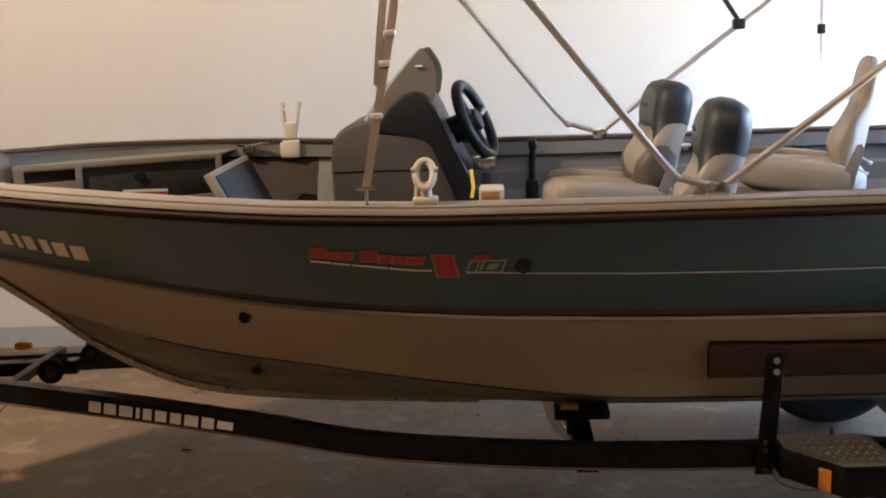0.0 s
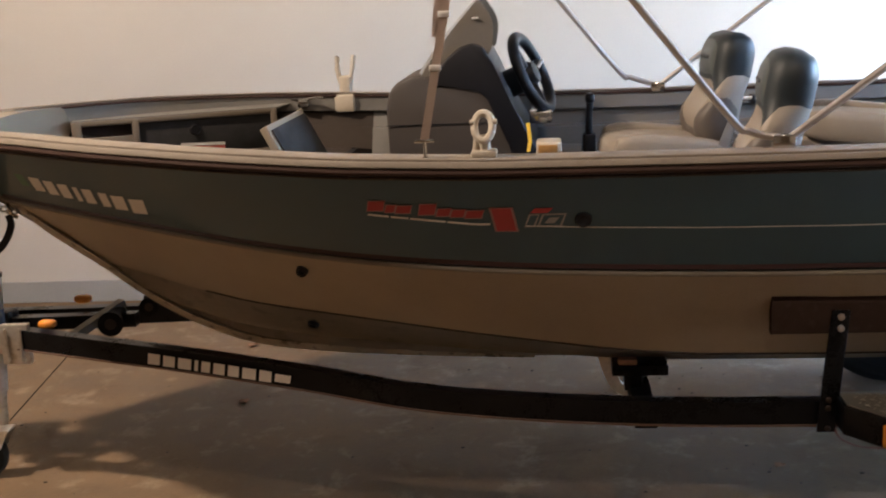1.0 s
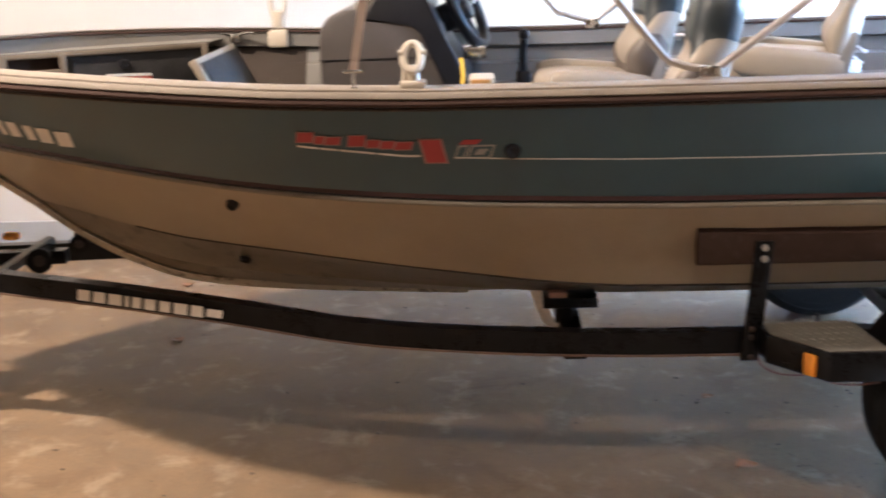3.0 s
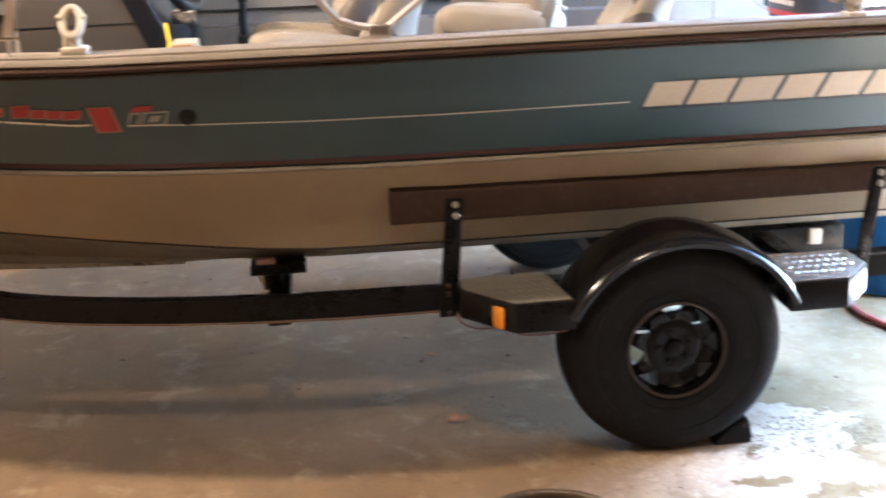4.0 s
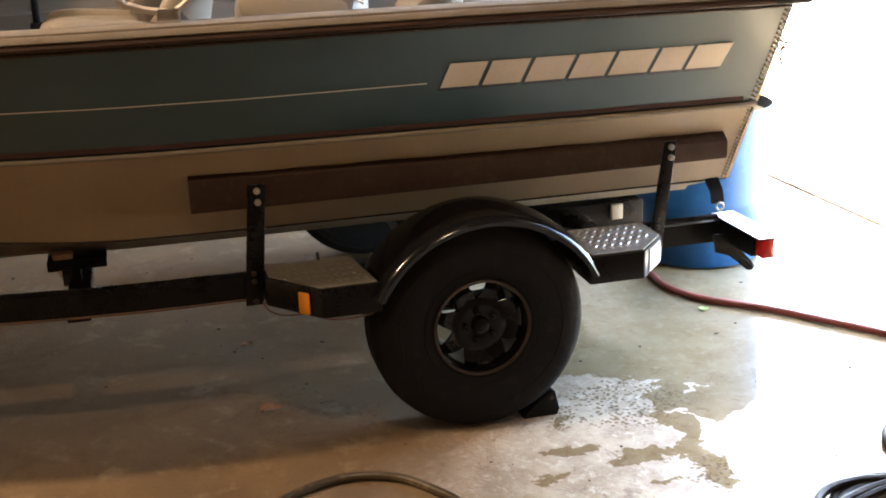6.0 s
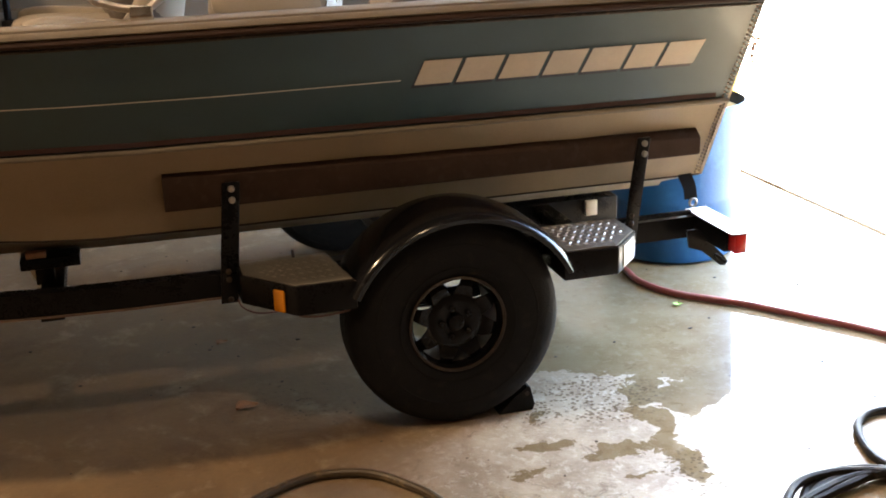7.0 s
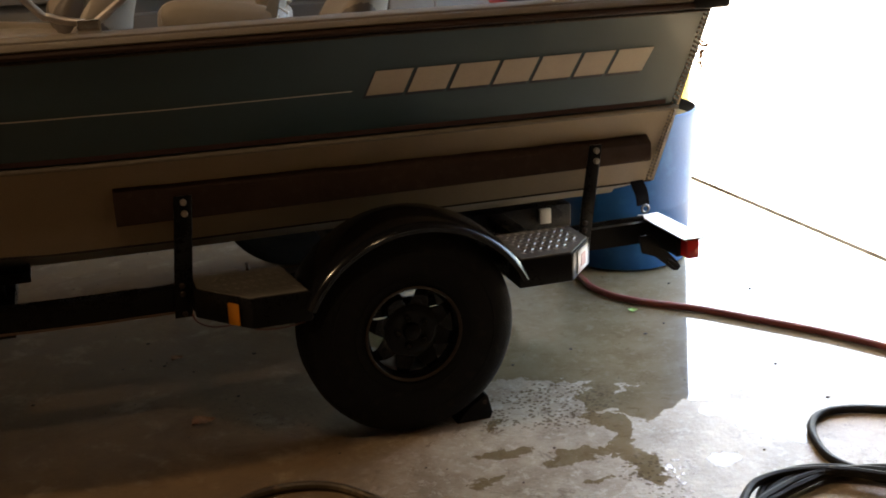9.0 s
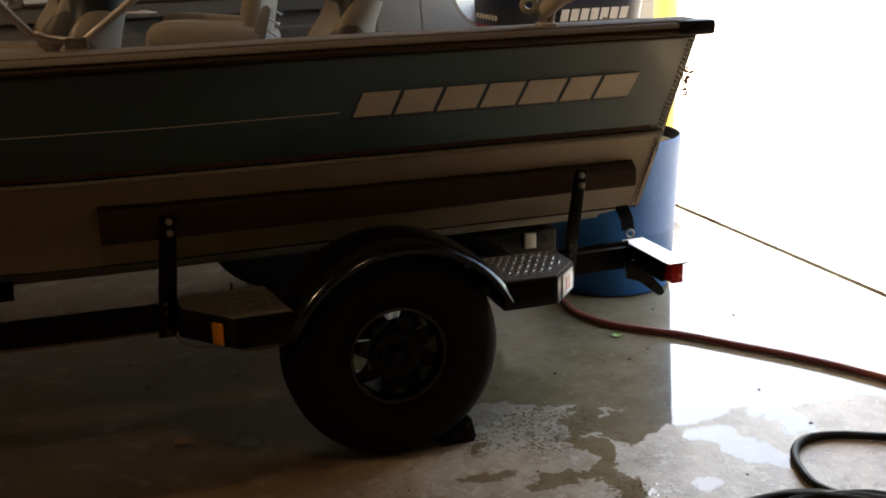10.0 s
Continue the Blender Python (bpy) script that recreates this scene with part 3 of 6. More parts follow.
FAR_LIFT = 0.016
boat = thing("fishing_boat", (-1.3, YC, 0.47), "green and tan aluminium deep-hull fishing boat resting on its trailer", "boat")
for side, word in ((-1, "near"), (1, "far")):
    g = row(side, *GUN, gun_b, gun_z, db=-0.02, dz=-0.028)
    k = row(side, *KNU, knuckle_b, knuckle_z)
    c = row(side, *CHI, chine_b, chine_z)
    e = row(side, *KEE, lambda x: 0.0, keel_z)
    mid = [tuple((Vector(p) * 0.5 + Vector(q) * 0.5) + Vector((0, side * 0.006, 0))) for p, q in zip(g, k)]
    part("upper_side", loft(bmesh.new(), [g, mid, k]), GREEN, boat, "dark green painted side panel")
    lo = [tuple(Vector(p) + Vector((0, -side * 0.012, -0.012))) for p in k]
    mid = [tuple((Vector(p) * 0.5 + Vector(q) * 0.5) + Vector((0, -side * 0.010, 0))) for p, q in zip(lo, c)]
    part("lower_side", loft(bmesh.new(), [lo, mid, c]), TAN_HULL, boat, "tan painted lower side")
    q1 = [tuple(Vector(p).lerp(Vector(q), 0.45) + Vector((0, 0, -0.008))) for p, q in zip(c, e)]
    q2 = [tuple(Vector(p).lerp(Vector(q), 0.48) + Vector((0, 0, -0.020))) for p, q in zip(c, e)]
    q3 = [tuple(Vector(p).lerp(Vector(q), 0.52) + Vector((0, 0, -0.004))) for p, q in zip(c, e)]
    part("bottom_panel", loft(bmesh.new(), [c, q1, q2, q3, e]), BARE, boat, "scuffed bare aluminium bottom")
    # rolled seam and maroon line along the knuckle, lip along the chine
    part("knuckle_strip", sweep(bmesh.new(), [Vector(p) + Vector((0, side * 0.004, -0.008)) for p in k], ring(0.009, 8)), CAP, boat)
    part("maroon_line", sweep(bmesh.new(), [upper_point(x, 0.955, side, 0.003) for x in stations(0.94, -3.4, 50)], rect(0.004, 0.014)), RED_LINE, boat, smooth=0)
    # dark colour on this lip paints the soft shade along the chine
    part("chine_lip", sweep(bmesh.new(), [Vector(p) + Vector((0, side * -0.002, 0.0)) for p in c[:54]], ring(0.0045, 6)), CHINE_SHADE, boat, "chine lip, coloured dark for the shade along it")
    # gunwale: sloping cap, rounded outer edge, dark rub strip, inner drop
    rows = []
    for x in stations(1.0, -3.755, 70):
        b, z = gun_b(x), gun_z(x) + (FAR_LIFT if side > 0 else 0)
        w = min(0.095, b * 0.9)
        sec = [(b - w, z - 0.05), (b - w, z + 0.012), (b - w + 0.006, z + 0.019), (b - w + 0.014, z + 0.021), (b - 0.026, z + 0.017), (b - 0.021, z + 0.014), (b - 0.020, z + 0.006), (b - 0.016, z + 0.005), (b - 0.013, z + 0.009), (b - 0.007, z + 0.009), (b - 0.001, z + 0.003), (b + 0.001, z - 0.006), (b - 0.008, z - 0.012)]
        rows.append([(x, YC + side * max(0, u), v) for u, v in sec])
    part("gunwale_cap", loft(bmesh.new(), rows), CAP, boat, "tan gunwale cap")
    for name, dz, db, m, r in (("rub_strip", -0.021, -0.006, RUB, 0.0095), ("cap_groove", 0.0045, -0.018, RUB, 0.0028), ("trim_bead", -0.037, -0.013, RIM_LIP, 0.005)):
        part(name, sweep(bmesh.new(), [(x, YC + side * max(0.0, gun_b(x) + db), gun_z(x) + dz + (FAR_LIFT if side > 0 else 0)) for x in stations(1.0, -3.74, 70)], ring(r, 8)), m, boat)
    # inner liner with ledges
    rows = []
    for x in stations(0.93, -3.36, 54):
        b, z = gun_b(x) - 0.098, gun_z(x) + (FAR_LIFT if side > 0 else 0)
        sec = [(b, z + 0.008), (b - 0.004, z - 0.055), (b + 0.02, z - 0.06), (b + 0.02, z - 0.12), (b - 0.03, z - 0.128), (b - 0.035, z - 0.2), (b - 0.05, z - 0.21), (b - 0.20, 0.86), (b - 0.24, 0.78)]
        sec = [(min(u, hull_b(x, v) - 0.025), v) for u, v in sec]
        if x < -2.2:
            sec = sec[:5] + [(u, max(v, z - 0.2)) for u, v in sec[5:]]
            sec = [(min(u, hull_b(x, v) - 0.025), v) for u, v in sec]
        rows.append([(x, YC + side * max(0.0, u), v) for u, v in sec])
    aft = [r for r in rows if r[0][0] > -2.2]
    fore = rows[len(aft) - 1:]
    part("inner_liner", loft(bmesh.new(), aft), INNER_GREY, boat, "grey panelled inner side with ledges")
    part("bow_liner_top", loft(bmesh.new(), [r[:3] for r in fore]), INNER_GREY, boat, "grey upper band of the bow lining")
    # dark colour stands in for shade from the lamp inside the bow
    part("bow_liner", loft(bmesh.new(), [r[2:] for r in fore]), BOW_LINING, boat, "brown bow lining, darkened for the shade inside")
    # rivets down the transom corner
    bm = bmesh.new()
    for col, dx in ((0, 0.007), (1, 0.020)):
        for i in range(44):
            f = (i + 0.5 * col) / 44
            if f < 0.5:
                p = upper_point(1.013 - 0.024 * f * 2, f * 2, side, 0.003)
            else:
                p = Vector((0.99, YC + side * knuckle_b(0.95), 0.885)).lerp(Vector((0.98, YC + side * 0.62, 0.61)), f * 2 - 1) + Vector((0, side * 0.004, 0))
            bmesh.ops.create_icosphere(bm, subdivisions=1, radius=0.0042, matrix=Matrix.Translation(p - Vector((dx, 0, 0))))
    part("rivet_seam", bm, CAP, boat, "row of rivets down the transom corner")
    # end cap of the gunwale
    bm = bmesh.new()
    y0 = YC + side * gun_b(1.0)
    box(bm, (0.935, min(y0, y0 - side * 0.115), 1.214), (1.065, max(y0, y0 - side * 0.115) + 0.004, 1.262), 0.012, Matrix.Translation((0, side * 0.008, 0)))
    part("corner_cap", bm, BLACK_PLASTIC, boat, "black plastic gunwale end cap")

# bright bead and dark gap along the inner edge of the far gunwale
for name, db, dz, m, r in (("inner_bead", -0.097, 0.034, CAP, 0.0045), ("inner_gap", -0.101, 0.022, RUB, 0.0045)):
    part(name, sweep(bmesh.new(), [(x, YC + max(0.0, gun_b(x) + db), gun_z(x) + dz) for x in stations(0.95, -3.45, 60)], ring(r, 8)), m, boat)
# worn bright edge along the stem and forefoot
stem = [(x, YC, z) for x, z in ((-3.742, 1.275), (-3.60, 1.175), (-3.45, 1.066), (-3.28, 0.93), (-3.16, 0.845), (-3.07, 0.783), (-2.97, 0.706), (-2.87, 0.638), (-2.77, 0.581), (-2.66, 0.531), (-2.56, 0.495), (-2.45, 0.472), (-2.34, 0.457), (-2.13, 0.439), (-1.82, 0.423), (-1.5, 0.411))]
part("stem_strip", sweep(bmesh.new(), smooth_path(stem, 3), [(-0.050, 0.034), (-0.026, 0.008), (-0.008, -0.006), (0.008, -0.006), (0.026, 0.008), (0.050, 0.034)], up=(0.6, 0, 0.8)), mat("worn_bare_edge", (0.44, 0.385, 0.30), 0.5, 0.3, 0.2, 8.0, 0.1, 60, worn=(0.08, 0.06, 0.05), worn_amount=0.8), boat, "worn bare-metal stem edge")
# transom, foredeck, inner floors
bm = bmesh.new()
rows = []
for x, z, b, dip in ((1.010, 1.222, 0.915, 0.16), (0.988, 0.892, 0.765, 0.0), (0.978, 0.606, 0.62, -0.06), (0.976, 0.41, 0.03, 0.0)):
    rows.append([(x, YC + b * f, z - dip * (1 if abs(f) < 0.31 else 0)) for f in (-1, -0.32, -0.30, 0.30, 0.32, 1)])
loft(bm, rows)
bmesh.ops.solidify(bm, geom=list(bm.faces), thickness=0.012)
part("transom", bm, TAN_HULL, boat, "tan aluminium transom", smooth=0)
bm = bmesh.new()
rows = []
for i in range(24):
    x = -3.72 + 0.42 * i / 23
    b = max(0.01, gun_b(x) - 0.07)
    rows.append([(x - 0.05 * (1 - (v / 5) ** 2) * (i / 23), YC + b * v / 5, gun_z(x) + 0.022 + 0.012 * (1 - (v / 5) ** 2)) for v in range(-5, 6)])
loft(bm, rows)
last = rows[-1]
loft(bm, [last, [(x + 0.006, y, z - 0.02) for x, y, z in last], [(x + 0.03, YC + (y - YC) * 0.98, z - 0.16) for x, y, z in last]])
part("foredeck", bm, DECK_TAN, boat, "tan foredeck with a sloping grey aft face")


def deck(x0, x1, z, inset, thick=0.03):
    bm = bmesh.new()
    rows = []
    for x in stations(x0, x1, 14):
        b = max(0.02, hull_b(x, z - thick) - inset)
        rows.append([(x, YC - b, z - thick), (x, YC + b, z - thick), (x, YC + b, z), (x, YC - b, z)])
    return loft(bm, rows, True, True)


part("bow_deck", deck(-3.25, -2.22, 1.10, 0.05), CARPET, boat, "dark carpeted casting deck")
part("deck_step", boxed((-2.24, YC - 0.36, 0.78), (-2.205, YC + 0.36, 1.095), 0.004), LOCKER_TAN, boat)
part("cockpit_floor", deck(-2.3, 0.92, 0.78, 0.02), CARPET, boat, "dark carpeted cockpit floor", smooth=0)
# lighter than the other deck paint, to stand in for daylight at the stern
part("rear_deck", boxed((0.36, YC - 0.74, 1.02), (0.92, YC + 0.74, 1.06), 0.01), mat("daylit_rear_deck", (0.46, 0.43, 0.37), 0.5, 0.0, 0.12, 4.0, 0.06, 160), boat, "rear deck, coloured paler for daylight")
part("rear_bulkhead", boxed((0.36, YC - 0.60, 0.78), (0.385, YC + 0.60, 1.02), 0.004), INNER_GREY, boat)
prof = [(0.40, 1.061), (0.40, 1.30), (0.705, 1.30), (0.712, 1.27), (0.721, 1.245), (0.735, 1.215), (0.750, 1.191), (0.782, 1.155), (0.831, 1.129), (0.88, 1.114), (0.92, 1.11), (0.92, 1.061)]
well = part("well_panel", prism(bmesh.new(), prof, 1.50, 1.52, 0.002), mat("pale_grey_well", (0.58, 0.57, 0.54), 0.5, 0.0, 0.1, 4.0, 0.04), boat, "grey splash-well panel with a curved end")
# pale strip paints the daylight that catches this curved edge
part("well_edge", sweep(bmesh.new(), [(x + 0.004, 1.51, z + 0.003) for x, z in prof[2:11]], rect(0.026, 0.006), up=(0, 1, 0)), WHITE_PLASTIC, well, "edge of the splash well, made pale for daylight")
mould = plate(bmesh.new(), [(0.655, 1.525), (0.68, 1.525), (0.74, 1.56), (0.82, 1.64), (0.90, 1.745), (0.935, 1.80), (0.91, 1.81), (0.80, 1.68), (0.72, 1.59), (0.655, 1.55)], 1.061, 1.33, 0.003)
part("corner_moulding", mould, REFLECTOR, boat, "pale moulded rear corner")
cable = smooth_path([(0.835, 1.46, 1.125), (0.85, 1.45, 1.145), (0.88, 1.45, 1.152), (0.91, 1.45, 1.14), (0.915, 1.46, 1.115)], 5)
part("cable_loop", tube(bmesh.new(), cable, 0.008, 8, up=(0, 1, 0)), BLACK_PLASTIC, boat, "dark cable loop in the well")
# starboard bow locker: frame, slot, closed lid, open hatch
slant = Matrix.Translation((-3.40, 1.22, 0)) @ pose(0, 0, 0, 0, 0, 23.05)
bm = boxed((0.15, 0, 1.268), (0.95, 0.03, 1.287), 0.004, slant)
box(bm, (0.15, 0, 1.10), (0.95, 0.03, 1.13), 0.004, slant)
for x0, x1 in ((0.15, 0.188), (0.378, 0.404), (0.925, 0.95)):
    box(bm, (x0, -0.002, 1.10), (x1, 0.032, 1.287), 0.004, slant)
locker = part("locker_frame", bm, LOCKER_TAN, boat, "tan frame of the bow locker")
part("locker_lid", boxed((0.404, 0.010, 1.13), (0.925, 0.020, 1.268), 0.002, slant), CARPET, locker, "dark carpeted locker lid")
part("lid_latch", lathe(bmesh.new(), [(0, 0.008), (0.018, 0.008), (0.022, 0), (0.0, 0)], slant @ Matrix.Translation((0.62, 0.010, 1.225)) @ axis_to((0, -1, 0)), 14), BLACK_PLASTIC, locker)
part("slot_back", boxed((0.17, 0.06, 1.12), (0.40, 0.068, 1.28), 0, slant), RUB, locker, smooth=0)
part("slot_sill", boxed((0.188, 0.004, 1.13), (0.378, 0.03, 1.222), 0.003, slant), LOCKER_TAN, locker)
part("locker_top", plate(bmesh.new(), [(-3.262, 1.282), (-2.52, 1.598), (-2.50, 1.80), (-2.80, 1.675), (-3.05, 1.515), (-3.27, 1.325)], 1.2875, 1.292), INNER_GREY, locker)
lean = Matrix.Translation((-2.30, 1.12, 1.09)) @ pose(0, 0, 0, 0, -27, 0)
hatch = part("hatch_lid", boxed((-0.014, -0.28, 0), (0.014, 0.32, 0.225), 0.004, lean), DECK_TAN, boat, "open hatch lid standing on edge")
part("lid_carpet", boxed((0.0145, -0.255, 0.02), (0.022, 0.295, 0.205), 0.003, lean), mat("blue_grey_carpet", (0.058, 0.054, 0.050), 0.9, 0.0, 0.2, 12.0, 0.5, 500, spec=0.05), hatch, "blue-grey lining of the hatch lid")
part("strut", rod(bmesh.new(), (-2.345, 0.92, 1.20), (-2.18, 0.95, 1.10), 0.006), CHROME, hatch)
# cleat on the far gunwale
bm = boxed((-2.472, 1.752, 1.272), (-2.428, 1.785, 1.300), 0.004)
tube(bm, smooth_path([(-2.535, 1.765, 1.306), (-2.50, 1.765, 1.308), (-2.45, 1.765, 1.303), (-2.40, 1.765, 1.308), (-2.365, 1.765, 1.306)]), 0.0052, 8)
part("cleat", bm, CHROME, boat, "polished cleat")
# plug holes and fuel vent on the hull side
for x, b, z, m, r, d in ((-2.203, None, 0.893, BLACK_PLASTIC, 0.020, (-0.1, -1, -0.25)), (-2.24, None, 0.640, BLACK_PLASTIC, 0.021, (-0.2, -0.6, -0.8))):
    k = (knuckle_z(x) - z) / (knuckle_z(x) - chine_z(x))
    bb = knuckle_b(x) * (1 - k) + chine_b(x) * k
    y = YC - bb - 0.002 if k < 1 else YC - chine_b(x) * 0.80
    bm = lathe(bmesh.new(), [(0, 0.004), (r * 0.55, 0.004), (r * 0.6, 0.012), (r * 0.9, 0.012), (r, 0.0), (0, -0.01)], Matrix.Translation((x, y, z)) @ axis_to(d), 18)
    part("drain_fitting", bm, m, boat, "dark thru-hull drain fitting")
p = upper_point(-1.342, 0.45, -1, 0.002)
part("vent_fitting", lathe(bmesh.new(), [(0, 0.005), (0.010, 0.006), (0.015, 0.010), (0.021, 0.009), (0.024, 0.0), (0, -0.01)], Matrix.Translation(p) @ axis_to((0, -1, -0.2)), 22), BLACK_PLASTIC, boat, "round black vent")


# vinyl on the near side: each piece follows the panel
def decal(bm, corners, out=0.0035):
    vs = [bm.verts.new(upper_point(x, f, -1, out)) for x, f in corners]
    bm.faces.new(vs)


def fz(x, z):
    """The share f at height z on the green panel."""
    lo, hi = upper_point(x, 0).z, upper_point(x, 1).z
    return (lo - z) / (lo - hi)


def slanted(bm, x0, x1, z0, z1, lean=0.02, out=0.0035):
    decal(bm, [(x0, fz(x0, z0)), (x1, fz(x1, z0)), (x1 + lean, fz(x1, z1)), (x0 + lean, fz(x0, z1))], out)


def sheet(bm):
    bmesh.ops.recalc_face_normals(bm, faces=bm.faces)
    return bm


def sheet_strip(x0, x1):
    bm = bmesh.new()
    xs = stations(x0, x1, 8)
    for a, b in zip(xs, xs[1:]):
        decal(bm, [(a, fz(a, 1.03)), (b, fz(b, 1.02)), (b, fz(b, 1.115)), (a, fz(a, 1.115))], 0.0015)
    return bm


bm = bmesh.new()
xs = stations(-0.115, -1.50, 30)
for a, b in zip(xs, xs[1:]):
    za, zb = (line(x, [(-1.95, 1.113), (-1.64, 1.080), (-1.33, 1.064), (-1.03, 1.054), (-0.64, 1.049), (-0.115, 1.052)]) for x in (a, b))
    decal(bm, [(a, fz(a, za + 0.0017)), (b, fz(b, zb + 0.0017)), (b, fz(b, zb - 0.0017)), (a, fz(a, za - 0.0017))])
part("white_pinstripe", sheet(bm), WHITE_LINE, boat, "thin white pinstripe", smooth=0)
bm = bmesh.new()
for x0, x1 in ((-1.945, -1.885), (-1.88, -1.83), (-1.825, -1.725), (-1.72, -1.60)):
    xs = stations(x0, x1, 4)
    for a, b in zip(xs, xs[1:]):
        za, zb = (line(x, [(-1.95, 1.116), (-1.64, 1.080)]) for x in (a, b))
        decal(bm, [(a, fz(a, za + 0.003)), (b, fz(b, zb + 0.003)), (b, fz(b, zb - 0.003)), (a, fz(a, za - 0.003))])
part("white_underline", sheet(bm), WHITE_LINE, boat, "white underline of the side decal", smooth=0)
# stern lettering: cream slanted blocks with a dark edge
mark = part("mark_backing", sheet_strip(-0.10, 0.80), GREEN, boat, smooth=0)
at = -0.074
for w in (0.126, 0.130, 0.137, 0.126, 0.138, 0.116, 0.132):
    x0, x1 = at, at + w - 0.013
    z0, z1 = 1.034 - 0.006 * (at + 0.09), 1.108 - 0.004 * (at + 0.09)
    bm = bmesh.new()
    slanted(bm, x0 - 0.009, x1 - 0.006, z0 - 0.009, z1 - 0.006, 0.026, 0.0030)
    edge = part("block_edge", sheet(bm), SHADOW_VINYL, mark, "dark edge behind a pale block", smooth=0)
    bm = bmesh.new()
    slanted(bm, x0, x1, z0, z1, 0.024, 0.0045)
    part("mark_block", sheet(bm), CREAM_VINYL, mark, "cream slanted block of the stern marking", smooth=0)
    at += w
# midships decal: red blocks, tall red wedge, outlined grey figures
OUTLINE = mat("pink_grey_outline", (0.30, 0.17, 0.15), 0.45, 0.0, 0.1, 12.0, 0.0)
PALE_OUTLINE = mat("pale_outline", (0.30, 0.28, 0.26), 0.45, 0.0, 0.1, 12.0, 0.0)
bm = bmesh.new()
slanted(bm, -1.582, -1.528, 1.058, 1.128, -0.014)
decal_red = part("side_decal", sheet(bm), RED_VINYL, boat, "red block decal amidships", smooth=0)
bm = bmesh.new()
slanted(bm, -1.588, -1.521, 1.054, 1.132, -0.015, 0.0025)
part("decal_edge", sheet(bm), OUTLINE, decal_red, smooth=0)
for x0, x1, h in ((-1.945, -1.90, 0.030), (-1.895, -1.87, 0.022), (-1.865, -1.825, 0.022), (-1.80, -1.755, 0.032), (-1.75, -1.715, 0.022), (-1.71, -1.675, 0.022), (-1.67, -1.625, 0.022)):
    z = line(x0, [(-1.95, 1.128), (-1.62, 1.096)])
    bm = bmesh.new()
    slanted(bm, x0 - 0.003, x1 + 0.003, z - 0.003, z + h + 0.003, 0.008, 0.0025)
    part("decal_edge", sheet(bm), OUTLINE, decal_red, smooth=0)
    bm = bmesh.new()
    slanted(bm, x0, x1, z, z + h, 0.008)
    part("decal_block", sheet(bm), RED_VINYL, decal_red, smooth=0)
for x0, x1, z0, z1, m, out in ((-1.490, -1.440, 1.112, 1.127, RED_VINYL, 0.0035), (-1.506, -1.476, 1.068, 1.110, PALE_OUTLINE, 0.0025), (-1.501, -1.481, 1.073, 1.105, GREEN, 0.0035), (-1.470, -1.402, 1.068, 1.110, PALE_OUTLINE, 0.0025), (-1.464, -1.408, 1.073, 1.105, GREEN, 0.0035), (-1.450, -1.422, 1.080, 1.098, PALE_OUTLINE, 0.0045)):
    bm = bmesh.new()
    slanted(bm, x0, x1, z0, z1, 0.014, out)
    part("decal_block", sheet(bm), m, decal_red, smooth=0)
# registration: plain pale bars on the bow, with a green sticker before them
for at, w in ((0.0, 0.052), (0.064, 0.046), (0.124, 0.046), (0.188, 0.022), (0.225, 0.042), (0.290, 0.034), (0.338, 0.052), (0.405, 0.058)):
    x0 = -3.148 + at
    x1 = x0 + w
    z = line(x0, [(-3.148, 1.130), (-2.685, 1.074)])
    bm = bmesh.new()
    slanted(bm, x0, x1, z, z + 0.060, 0.014)
    part("registration_bar", sheet(bm), WHITE_LINE, boat, "pale bar of the bow registration", smooth=0)
bm = bmesh.new()
slanted(bm, -3.205, -3.162, 1.146, 1.196, 0.006)
part("bow_sticker", sheet(bm), GREEN_VINYL, boat, "small green sticker", smooth=0)
bm = bmesh.new()
slanted(bm, 0.785, 0.79, 1.045, 1.05, 0)
part("tiny_mark", sheet(bm), CREAM_VINYL, boat, smooth=0)

# ---- helm console on the far side ----
console = thing("helm_console", (-1.76, 1.5, 0.78), "brown-grey moulded helm console with a smoked windscreen", "console")
prof = [(-2.02, 0.78), (-2.03, 1.30), (-2.018, 1.36), (-1.985, 1.398), (-1.93, 1.418), (-1.88, 1.425), (-1.83, 1.40), (-1.72, 1.375), (-1.58, 1.36), (-1.53, 1.20), (-1.50, 1.08), (-1.56, 0.78)]
part("body", prism(bmesh.new(), prof, 1.24, 1.82, 0.018), CONSOLE, console)
part("seam", sweep(bmesh.new(), [(-2.032, 1.238, 1.238), (-1.545, 1.238, 1.238)], rect(0.0018, 0.003)), BLACK_PLASTIC, console, smooth=0)
dash = [(-1.86, 1.372), (-1.84, 1.42), (-1.80, 1.475), (-1.745, 1.518), (-1.70, 1.53), (-1.66, 1.515), (-1.625, 1.45), (-1.56, 1.30), (-1.47, 1.14), (-1.50, 1.06), (-1.545, 1.05), (-1.59, 1.18), (-1.64, 1.33), (-1.68, 1.368)]
part("dash_hood", prism(bmesh.new(), dash, 1.235, 1.80, 0.012), BLACK_PLASTIC, console, "black dash hood")
bm = bmesh.new()
rows = []
